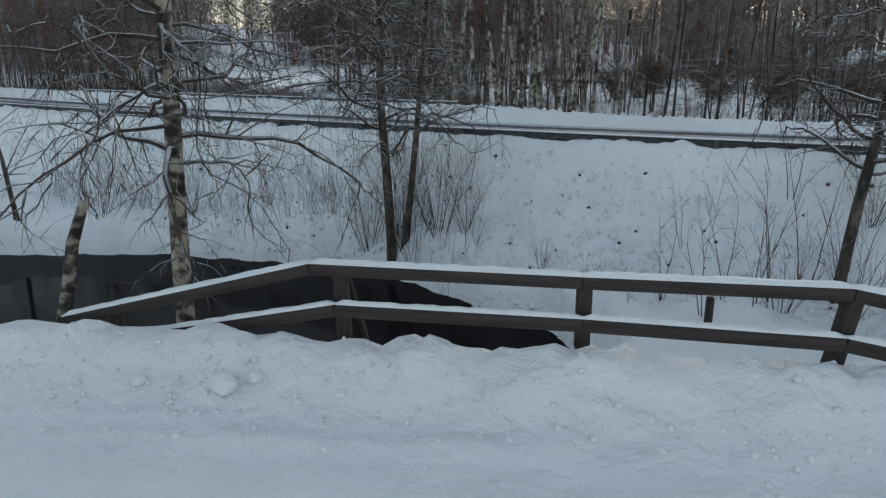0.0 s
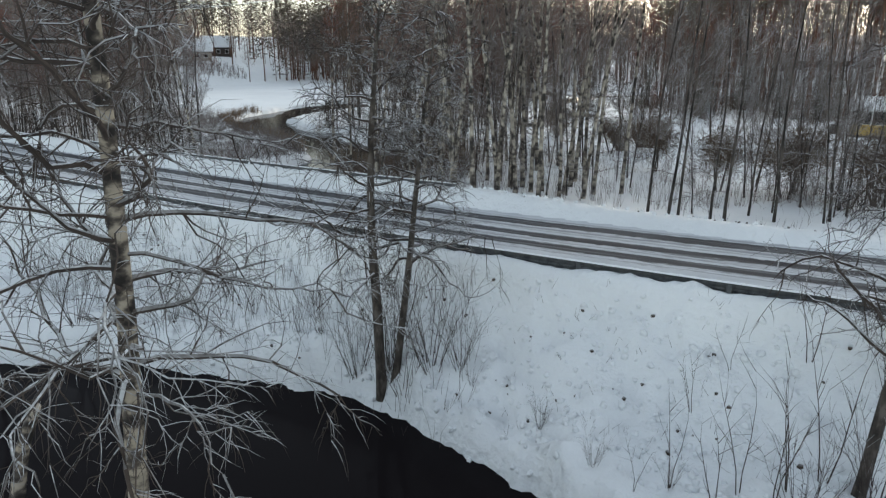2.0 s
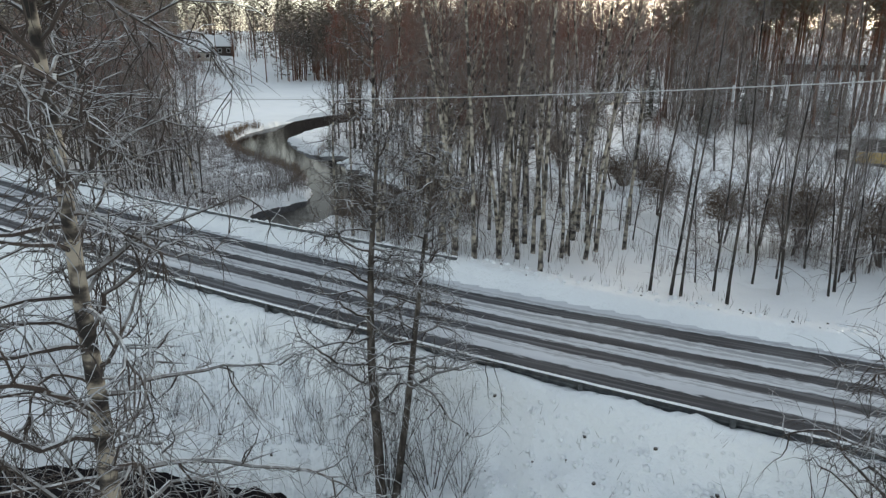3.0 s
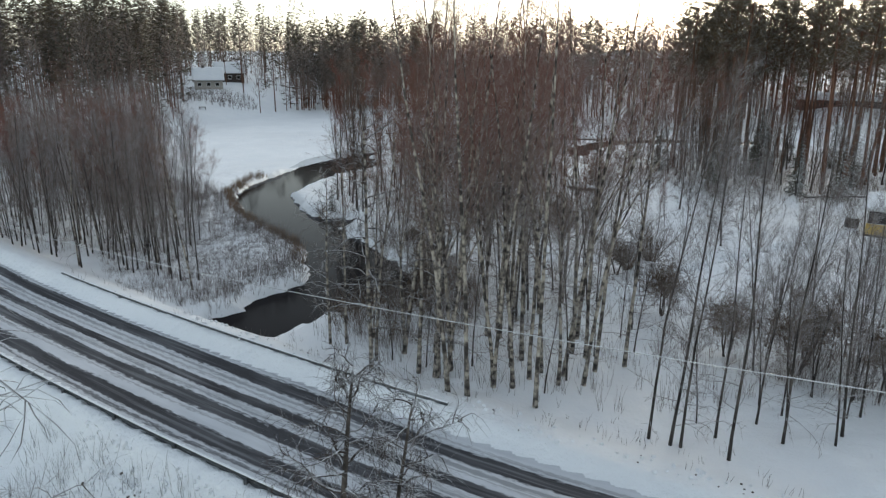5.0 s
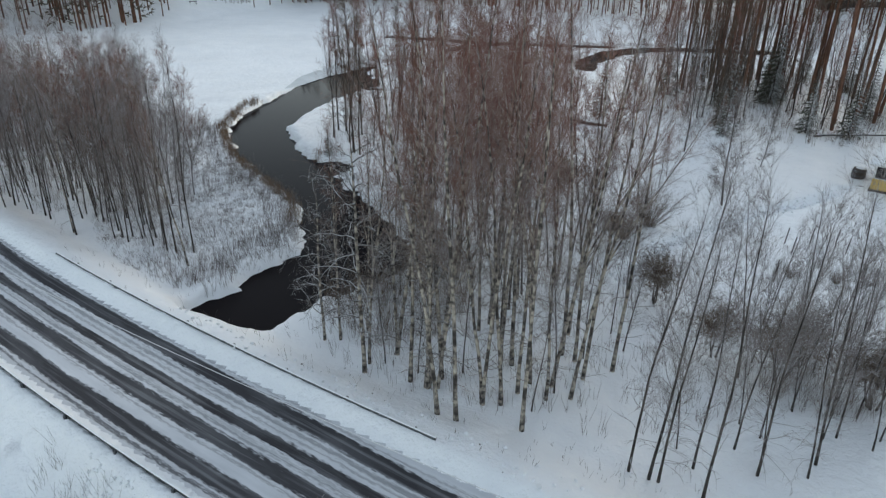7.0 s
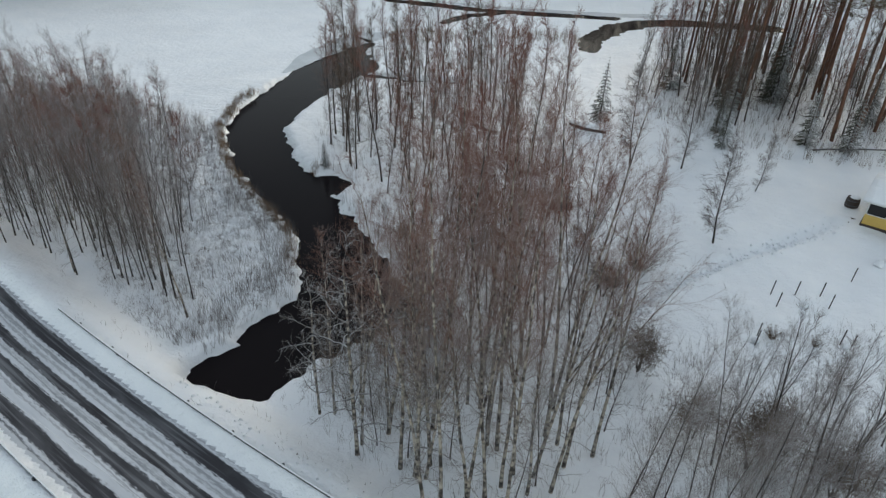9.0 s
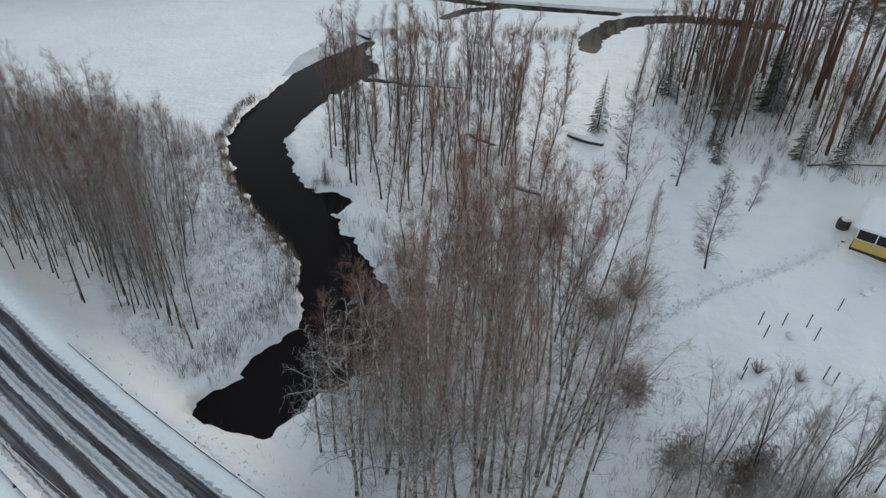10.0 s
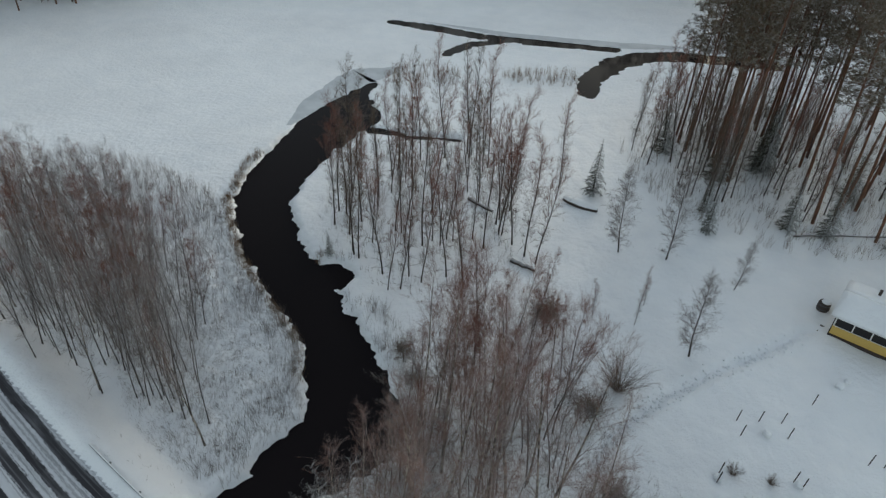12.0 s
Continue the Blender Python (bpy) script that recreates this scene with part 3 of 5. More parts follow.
def shrub(seed, height, spread, shoots=30, twigs=5, rad=0.012):
    r = random.Random(seed)
    cv, cf = [], []
    for _ in range(shoots):
        t, o = r.uniform(0, math.tau), r.uniform(0, spread * 0.25)
        way = Vector((math.cos(t) * r.uniform(0.1, 0.6) * spread, math.sin(t) * r.uniform(0.1, 0.6) * spread, 1.0))
        size = height * r.uniform(0.55, 1.1)
        stem = bent(r, Vector((math.cos(t) * o, math.sin(t) * o, -0.15)), way, size, 4, 0.09)
        tube(cv, cf, stem, [rad * (1 - 0.85 * i / 4) for i in range(5)], 3)
        for _ in range(twigs):
            q, e = along(stem, r.uniform(0.3, 1.0))
            tw = bent(r, q, side_way(r, e, r.uniform(0.3, 0.8)), size * r.uniform(0.12, 0.35), 2, 0.12)
            tube(cv, cf, tw, [rad * 0.45, rad * 0.3, 0.0], 3)
    return cv, cf


def tree_thing(name, shapes, bark, twig, label, category="tree", group="", x=0.0, y=0.0, turn=0.0, size=1.0, z=None):
    base = new(name)
    link_mesh("trunk", shapes[0][0], shapes[0][1], [bark], base)
    link_mesh("crown", shapes[1][0], shapes[1][1], [twig], base, False)
    base.matrix_basis = pose(x, y, height_at(x, y) if z is None else z, 0, 0, turn) @ Matrix.Scale(size, 4)
    base.scale = (size,) * 3
    return tagged(base, label, category, group)


def place(ob, x, y, turn, size, tilt=0.0):
    c = copy_thing(ob, pose(x, y, height_at(x, y), 0, tilt, turn))
    c.scale = (size,) * 3
    return c


# ---- trees by the brook ----
tree_thing("birch_tree", gnarled(23, 14.8, 0.15, (0.04, 0.0, 1), 0.345, 66, 3.3, 10, 8),
           M_BIRCH_OLD, M_TWIG_NEAR, "old birch with frosted crooked branches beside the brook", x=-3.1, y=10.2)
tree_thing("alder_tree", gnarled(12, 9.5, 0.12, (0.0, 0, 1), 0.3, 44, 2.3, 8, 6),
           M_BARK_DARK, M_TWIG_NEAR, "slender grey alder with snow-lined twigs on the brook bank", x=-0.75, y=17.3)
tree_thing("alder_tree", gnarled(13, 8.6, 0.085, (0.15, 0, 1), 0.34, 32, 2.0, 8, 5),
           M_BARK_DARK, M_TWIG_NEAR, "thin alder stem leaning from the brook bank", x=-0.45, y=17.3)
tree_thing("alder_tree", gnarled(14, 9.5, 0.105, (0.08, 0, 1), 0.3, 44, 3.0),
           M_BARK_DARK, M_TWIG_NEAR, "dark leaning alder with frosted branches on the bank", x=8.5, y=13.4)
tree_thing("alder_tree", broadleaf(15, 7.0, 0.08, first=0.2, limbs=22, reach=0.3, rise=0.5, twigs=9, sprays=4, droop=0.3, sides=8, aim=(-0.05, 0, 1)),
           M_BARK_DARK, M_TWIG_NEAR, "dark bare alder at the water's edge", x=-13.0, y=19.8)


def shrub_thing(name, shape, mat, label, x, y, category="bush", group="", turn=0.0, size=1.0):
    ob = link_mesh(name, shape[0], shape[1], [mat], None, False)
    ob.matrix_basis = pose(x, y, height_at(x, y), 0, 0, turn)
    ob.scale = (size,) * 3
    return tagged(ob, label, category, group)


THICKET = [shrub_thing("willow_bush", shrub(70 + i, 3.0, 0.9, 15, 9, 0.012), M_TWIG_NEAR, "bare willow shoots rising from the snowy bank", x, y, group="bank bushes")
           for i, (x, y) in enumerate([(-0.6, 17.5), (0.5, 17.1), (-10.0, 19.4)])]
for x, y, s in [(-1.5, 17.9, 0.9), (-0.2, 17.0, 0.8), (1.2, 16.9, 0.6), (-7.4, 20.1, 0.55), (-4.9, 19.9, 0.35), (-2.6, 18.6, 0.45), (7.2, 12.6, 0.7), (8.6, 12.9, 0.8), (9.6, 14.6, 0.7), (-11.2, 12.8, 0.8), (3.0, 15.2, 0.3)]:
    place(THICKET[int(abs(x) * 7) % 3], x, y, x * 99, s)
LONE = [shrub_thing("sapling", shrub(80 + i, 2.6, 0.35, 2, 5, 0.014), M_TWIG_NEAR, "thin bare sapling standing in the snow", x, y, "sapling", "bank saplings")
        for i, (x, y) in enumerate([(5.7, 12.2), (6.3, 12.9), (6.7, 12.5)])]
for x, y, s in [(5.2, 13.2, 0.8), (6.0, 15.0, 0.7), (7.3, 13.4, 1.1), (8.0, 13.6, 1.2), (8.3, 15.4, 0.9), (6.9, 15.6, 0.6), (4.5, 13.0, 0.5)]:
    place(LONE[int(x * 10) % 3], x, y, x * 60, s)

# ---- roadside wood ----
BIRCHES = [tree_thing("birch_tree", fan_tree(20 + i, 16.0, 0.09, first=0.34, limbs=34, reach=2.3, twigs=8, sprays=6, lift=0.25, curl=-0.06, droop=0.1, lean=0.02, fine=0.7, forks=i % 3, spurs=12), M_BIRCH, M_TWIG_BIRCH,
                      "tall slim birch with pale bark and bare fine twigs", group="roadside wood", x=1.9 + i * 1.5, y=31.2 + i) for i in range(5)]
ALDERS = [tree_thing("alder_tree", fan_tree(30 + i, 12.0, 0.055, first=0.26, limbs=32, reach=2.2, twigs=8, sprays=6, lift=0.3, curl=-0.1, lean=0.025, fine=0.7, forks=i % 2, spray=(0.3, 0.7)), M_BARK, M_TWIG,
                     "slim grey alder with frosted bare twigs in snow", group="streamside alders", x=-20.0 - i * 2, y=46.0 + i * 2) for i in range(4)]
REDS = [tree_thing("young_birch_tree", fan_tree(35 + i, 11.0, 0.045, first=0.24, limbs=36, reach=1.9, twigs=8, sprays=7, lift=0.35, curl=-0.12, lean=0.025, fine=0.75, forks=i % 2, spray=(0.3, 0.7), full=0.5), M_BARK, M_TWIG_RED,
                   "slim young tree with dense reddish twigs in snow", group="streamside alders", x=-24.0 - i * 2, y=52.0 + i * 2) for i in range(3)]
OPEN = [tree_thing("alder_tree", fan_tree(45 + i, 8.5, 0.06, first=0.2, limbs=26, reach=1.8, twigs=7, sprays=4, lift=0.5, curl=-0.15, fine=0.95, forks=2, lean=0.06), M_BARK, M_TWIG,
                    "open-crowned grey alder with frosted bare limbs", group="garden alders", x=16.5 + 5 * i, y=36.5 + i) for i in range(2)]
SHORE_ALDERS = [tree_thing("alder_tree", fan_tree(48 + i, 11.0, 0.065, first=0.16, limbs=34, reach=1.65, twigs=7, sprays=6, lift=0.35, curl=-0.1, lean=0.03, fine=1.1, forks=i), M_BARK, (M_TWIG_BROWN, M_TWIG_RED)[i],
                           "grey alder with frosted twigs near the frozen bay", group="bay alders", x=-4.0 + 6 * i, y=70.0 + 3 * i) for i in range(2)]
PINES = [tree_thing("pine_tree", pine(40 + i, 24.0, 0.2, 0.52, limbs=34, tufts=8, needles=10), M_PINE, M_NEEDLE, "tall pine with a bare reddish trunk and high crown", group="pine wood", x=36 + 3 * i, y=82 + 2 * i) for i in range(3)]
SPRUCES = [tree_thing("spruce_tree", spruce(50 + i, 7.0, 0.1), M_BARK, M_SPRUCE, "young spruce dusted with snow", group="young spruces", x=x, y=y) for i, (x, y) in enumerate([(32.5, 79.8), (36.6, 79.5)])]
BALLS = [tree_thing("pollard_bush", pollard(90 + i, 3.9, 1.4), M_BARK, M_TWIG_BROWN, "bush with a dense round brown head of twigs", "bush", "garden bushes", x, y)
         for i, (x, y) in enumerate([(10.9, 42.1), (13.1, 37.3)])]


def grove(kinds, count, spot, sizes, seed, tilt=1.2, gap=0.35):
    """Scatter count copies of the kinds at spots that suit."""
    r, put = random.Random(seed), []
    tries = 0
    while len(put) < count and tries < count * 60:
        tries += 1
        x, y = spot(r)
        if water_gap(x, y) < 0.9 or any((x - a) ** 2 + (y - b) ** 2 < gap for a, b in put):
            continue
        put.append((x, y))
        place(r.choice(kinds), x, y, r.uniform(0, 360), r.uniform(*sizes), r.gauss(0, tilt))


def box_spot(x0, x1, v0, v1):
    def spot(r):
        x, v = r.uniform(x0, x1), r.uniform(v0, v1)
        y = (v - ACROSS.x * x) / ACROSS.y
        return x, y + float(bend(ALONG.x * x + ALONG.y * y)) / ACROSS.y
    return spot


def disc_spot(cx, cy, rx, ry, turn=0.0):
    c, s = math.cos(radians(turn)), math.sin(radians(turn))

    def spot(r):
        a, k = r.uniform(0, math.tau), math.sqrt(r.random())
        u, w = rx * k * math.cos(a), ry * k * math.sin(a)
        return cx + u * c - w * s, cy + u * s + w * c
    return spot


OLD = tree_thing("birch_tree", gnarled(61, 12.0, 0.1, (0.03, 0.0, 1), 0.16, 34, 3.2, 7, 4), M_BIRCH, M_TWIG_NEAR, "birch with long snow-lined branches beside the pool", x=-3.8, y=33.6)
for x, y, s in [(-6.4, 36.0, 0.7), (-0.6, 32.9, 0.85)]:
    place(OLD, x, y, x * 50, s)
for x, y, s in [(-3.7, 34.2, 0.85), (-5.6, 36.1, 0.72), (-4.4, 37.0, 0.7), (-2.6, 35.6, 0.75), (-3.2, 38.8, 0.66), (1.9, 31.2, 0.9), (-0.75, 32.5, 0.9), (-2.0, 41.5, 0.7), (-0.6, 32.4, 0.95), (-0.2, 32.4, 0.9), (3.6, 29.8, 1.05), (-16.9, 42.8, 0.75)]:
    place(BIRCHES[int(abs(x) * 10) % 5], x, y, x * 77, s)
for x, y, s in [(7.65, 28.1, 0.95), (8.35, 27.8, 1.05), (8.7, 27.7, 0.9), (10.2, 27.1, 1.0), (10.2, 28.7, 0.85), (12.6, 28.7, 0.95), (15.2, 29.8, 1.0)]:
    place(ALDERS[int(x * 10) % 3], x, y, x * 77, s)
grove(BIRCHES, 20, disc_spot(2.2, 37.5, 5.4, 8.5), (0.8, 1.12), 1, 1.8)
grove(BIRCHES, 7, disc_spot(3.0, 37.0, 4.5, 6.0), (1.1, 1.25), 42, 1.2, 2.0)
grove(ALDERS, 16, disc_spot(2.0, 40.0, 7.0, 10.0), (0.5, 1.1), 11, 2.4)
grove(OPEN + ALDERS, 9, disc_spot(21.5, 35.0, 7.0, 4.0), (0.5, 0.75), 18, 2.5)
grove(ALDERS + OPEN[:1], 18, disc_spot(11.0, 33.0, 8.0, 4.8), (0.45, 0.85), 2, 2.5)
for x, y, s in [(17.1, 33.2, 0.7), (17.9, 34.4, 0.6), (18.3, 35.9, 0.65), (17.5, 36.4, 0.55), (16.8, 31.8, 0.75)]:
    place(ALDERS[int(x * 10) % 3], x, y, x * 50, s)
grove(REDS, 14, disc_spot(-1.0, 46.5, 3.0, 5.0), (0.6, 0.95), 19)
grove(ALDERS, 108, disc_spot(-35.0, 56.5, 18.0, 6.5, -33), (0.62, 0.98), 3, 2.0, gap=0.7)
grove(REDS, 64, disc_spot(-33.0, 58.0, 15.0, 6.0, -33), (0.6, 0.95), 7, 2.0, gap=0.7)
grove(BIRCHES[:3], 9, disc_spot(-33.0, 54.5, 16.0, 5.0, -33), (0.65, 0.82), 41, 2.0, gap=4.0)
grove(ALDERS, 10, box_spot(-24.0, -17.0, 29.6, 32.0), (0.7, 1.0), 4)
grove(SHORE_ALDERS, 56, disc_spot(-6.0, 76.0, 10.0, 15.0), (0.8, 1.35), 5)
grove(REDS, 20, disc_spot(2.8, 47.5, 5.5, 7.0), (0.9, 1.25), 15, 2.0)
grove(PINES, 56, disc_spot(45.0, 96.0, 19.0, 17.0), (0.85, 1.1), 6, 0.8, 2.0)
grove(PINES, 24, disc_spot(31.5, 101.0, 8.0, 10.0), (0.75, 1.0), 16, 0.8, 2.0)
grove(SPRUCES, 7, disc_spot(34.0, 98.0, 14.0, 14.0), (0.7, 1.4), 17, 0.5, 2.0)
grove(SHORE_ALDERS, 50, disc_spot(33.0, 95.0, 16.0, 14.0), (0.8, 1.35), 12)
grove(SHORE_ALDERS[:1], 14, disc_spot(26.0, 88.0, 5.0, 7.0), (0.9, 1.3), 13)
for x, y, s in [(23.7, 77.6, 0.75), (11.9, 83.6, 1.0), (24.2, 81.7, 0.7), (27.0, 90.0, 1.4), (33.0, 93.0, 1.5), (43.0, 78.0, 0.8), (-14.5, 66.5, 0.4)]:
    place(SPRUCES[int(x) % 2], x, y, x * 31, s)
LAWN_TREE = tree_thing("birch_tree", fan_tree(53, 8.5, 0.075, first=0.1, limbs=60, reach=1.9, twigs=9, sprays=6, lift=0.12, curl=0.02, droop=0.1, fine=1.5, forks=0, full=0.25), M_BARK, M_TWIG,
                       "small birch with a dense fuzzy bare crown on the lawn", x=18.7, y=58.0)
for x, y, s in [(14.0, 72.3, 1.1), (18.7, 71.9, 1.1), (24.5, 68.0, 0.6)]:
    place(LAWN_TREE, x, y, x * 50, s)
for x, y, s in [(4.5, 69.6, 1.3), (5.6, 68.6, 1.15), (3.2, 71.5, 1.25), (1.6, 76.0, 1.1), (8.0, 84.0, 1.0), (6.2, 62.0, 0.6), (14.5, 61.3, 0.42), (10.8, 61.5, 0.4), (15.6, 64.0, 0.36)]:
    place(SHORE_ALDERS[1], x, y, x * 50, s)
for x, y, s in [(15.5, 38.8, 0.55), (17.3, 38.6, 0.6), (20.6, 38.7, 0.65), (23.4, 39.1, 0.6), (20.0, 35.5, 0.8), (26.0, 38.0, 0.6)]:
    place(OPEN[int(x) % 2], x, y, x * 50, s * 1.15)
for x, y, s in [(15.7, 35.6, 1.15), (19.2, 34.0, 1.15), (16.9, 37.4, 0.9), (6.6, 58.7, 1.0), (9.5, 49.4, 0.8), (-2.4, 43.6, 0.8), (-2.9, 46.6, 0.7), (-4.6, 53.2, 0.7), (-3.4, 50.4, 0.6)]:
    place(BALLS[int(x * 10) % 2], x, y, x * 31, s)


WILLOW = shrub_thing("willow_bush", shrub(97, 3.4, 1.5, 110, 12, 0.016), M_TWIG_BROWN, "wide bare willow bush on the snowy lawn", 12.4, 53.2, group="lawn bushes")
for x, y, s in [(6.9, 61.2, 0.75), (10.4, 50.6, 0.7), (19.9, 46.6, 0.3), (22.4, 46.2, 0.25)]:
    place(WILLOW, x, y, x * 31, s)

# ---- undergrowth, merged where nobody could count it ----
def brush(name, count, spot, seed, height, mat, label, category, stems=5, spread=0.5, rad=0.007):
    r = random.Random(seed)
    verts, faces = [], []
    n = 0
    while n < count:
        x, y = spot(r)
        d = water_gap(x, y)
        if d < 0.25:
            continue
        n += 1
        base = Vector((x, y, height_at(x, y) - 0.05))
        for _ in range(stems):
            t, k = r.uniform(0, math.tau), r.uniform(0.05, spread)
            h = height * r.uniform(0.4, 1.15)
            foot = base + Vector((r.gauss(0, 0.12), r.gauss(0, 0.12), 0))
            tip = foot + Vector((math.cos(t) * k * h, math.sin(t) * k * h, h))
            if height < 0.5:
                tube(verts, faces, [foot, tip], [rad, 0.001], 3)
                continue
            mid = foot.lerp(tip, 0.55) + Vector((r.gauss(0, 0.05), r.gauss(0, 0.05), 0.05)) * h
            tube(verts, faces, [foot, mid, tip], [rad, rad * 0.7, 0.001], 3)
    ob = link_mesh(name, verts, faces, [mat], None, False)
    return tagged(ob, label, category, kind="stuff")


def bank_spot(y0, y1, near, far, side=0):
    def spot(r):
        while True:
            x, y = r.uniform(-32, 0), r.uniform(y0, y1)
            d = water_gap(x, y)
            left = water_gap(x + 2.5, y) < d
            if near < d < far and (side == 0 or left == (side > 0)):
                return x, y
    return spot


brush("dry_grass", 7000, disc_spot(-22.0, 58.0, 8.5, 18.0, 22), 21, 0.36, M_TWIG, "frosted dry grass and seedlings on a snowy meadow", "grass", 4, 0.7, 0.008)
brush("reeds", 480, bank_spot(50, 86, 0.0, 1.1, 1), 22, 0.9, M_REED, "brown dry reeds along the stream edge", "reeds", 7, 0.45, 0.009)
brush("brushwood", 420, bank_spot(40, 60, 0.3, 3.0), 23, 1.5, M_TWIG, "thin brown brushwood along the stream", "brushwood", 6, 0.6, 0.008)
brush("brushwood", 150, disc_spot(-15.0, 45.0, 6.0, 5.0, -20), 33, 1.3, M_TWIG, "frosted brushwood between the road and the stream", "brushwood", 6, 0.5, 0.007)
brush("brushwood", 300, disc_spot(-3.5, 42.5, 4.5, 7.0, 0), 34, 2.2, M_TWIG_BROWN, "brown brushwood hanging over the stream edge", "brushwood", 7, 0.7, 0.007)
brush("brushwood", 150, disc_spot(-24.0, 60.0, 5.0, 12.0, 22), 35, 1.1, M_TWIG, "frosted seedlings on the meadow", "brushwood", 6, 0.6, 0.006)
brush("brushwood", 700, disc_spot(-40.0, 75.0, 14.0, 5.0, -25), 36, 1.7, M_TWIG, "grey frosted scrub at the edge of the ice", "brushwood", 5, 0.5, 0.008)
brush("brushwood", 260, disc_spot(-80.0, 186.0, 12.0, 9.0, 10), 37, 2.2, M_TWIG, "frosted reeds and saplings below the lakeside house", "brushwood", 5, 0.2, 0.02)
brush("brushwood", 170, disc_spot(19.5, 35.5, 5.0, 2.5, 10), 38, 2.3, M_TWIG, "frosted brushwood between the roadside alders", "brushwood", 6, 0.4, 0.007)
brush("brushwood", 620, disc_spot(3.5, 41.0, 13.0, 10.5, -25), 24, 1.2, M_TWIG, "thin frosted undergrowth between the trees", "brushwood", 4, 0.4, 0.008)
brush("brushwood", 900, disc_spot(-36.0, 64.0, 19.0, 12.0, -30), 25, 1.8, M_TWIG, "thin frosted undergrowth of the streamside wood", "brushwood", 4, 0.35, 0.009)
brush("brushwood", 600, disc_spot(-6.0, 78.0, 12.0, 16.0), 26, 1.2, M_TWIG, "thin frosted undergrowth beside the frozen bay", "brushwood", 4, 0.4, 0.009)
brush("brushwood", 1400, disc_spot(36.0, 94.0, 20.0, 19.0), 27, 1.9, M_TWIG_BROWN, "thin undergrowth below the pines", "brushwood", 4, 0.4, 0.01)
brush("reeds", 150, disc_spot(-13.0, 116.0, 6.0, 5.0, 20), 43, 1.6, M_REED, "pale dry reed tufts on the snowy spit", "reeds", 5, 0.3, 0.012)
brush("reeds", 120, disc_spot(7.0, 119.5, 8.0, 3.0, 10), 44, 1.8, M_REED, "pale dry reed tufts beside the far channel", "reeds", 5, 0.3, 0.012)
brush("weeds", 240, box_spot(-14.0, 10.0, 14.2, 17.6), 28, 0.28, M_TWIG_NEAR, "small dark weed stalks poking through embankment snow", "weeds", 3, 0.9, 0.005)
brush("weeds", 420, box_spot(-15.0, 1.5, 14.3, 17.2), 29, 1.1, M_TWIG_NEAR, "thin bare stalks on the brook bank", "weeds", 3, 0.45, 0.005)
brush("weeds", 110, box_spot(-24.0, 14.0, 25.0, 29.0), 30, 0.5, M_TWIG_NEAR, "sparse dry stalks on the snowy verge", "weeds", 3, 0.5, 0.006)


# ---- far woods: merged stands ----
def far_conifer(seed, height, spread, crown_from, tufts, blades=5, tall=0.5):
    """Distant pine or spruce: a stem and a crown of flat sprays that narrows to the top."""
    r = random.Random(seed)
    tv, tf, cv, cf = [], [], [], []
    tube(tv, tf, [Vector((0, 0, -0.5)), Vector((r.gauss(0, 0.15), r.gauss(0, 0.15), height))], [0.16, 0.03], 4)
    for n in range(tufts):
        k = (n + r.random()) / tufts
        w = spread * (1.05 - k) ** tall * math.sqrt(r.random())
        t = r.uniform(0, math.tau)
        c = Vector((math.cos(t) * w, math.sin(t) * w, height * (crown_from + (1.0 - crown_from) * k) - 0.25 * w))
        for _ in range(blades):
            d = Vector((math.cos(t) + r.gauss(0, 0.9), math.sin(t) + r.gauss(0, 0.9), r.gauss(0.05, 0.4))).normalized() * r.uniform(0.5, 1.2)
            tube(cv, cf, [c, c + d], [0.1, 0.0], 3)
    return (tv, tf), (cv, cf)


def far_broadleaf(seed, height, spread, twigs):
    """Distant bare tree: a stem and a brush of long thin twigs."""
    r = random.Random(seed)
    tv, tf, cv, cf = [], [], [], []
    tube(tv, tf, [Vector((0, 0, -0.5)), Vector((r.gauss(0, 0.3), r.gauss(0, 0.3), height))], [0.13, 0.02], 4)
    for n in range(twigs):
        k = (n + r.random()) / twigs
        t, z = r.uniform(0, math.tau), height * (0.2 + 0.75 * k)
        w = spread * (0.5 + 1.2 * k if k < 0.4 else 1.1 - 0.7 * k) * r.uniform(0.05, 0.8)
        p = Vector((math.cos(t) * w, math.sin(t) * w, z))
        d = Vector((math.cos(t) * r.uniform(0.1, 0.8), math.sin(t) * r.uniform(0.1, 0.8), r.uniform(0.5, 1.1)))
        tube(cv, cf, [p, p + d * r.uniform(1.0, 2.4)], [0.034, 0.008], 3)
    return (tv, tf), (cv, cf)


def as_arrays(shape):
    tris = [(f[0], f[k], f[k + 1]) for f in shape[1] for k in range(1, len(f) - 1)]
    return np.array([tuple(p) for p in shape[0]]), np.array(tris)


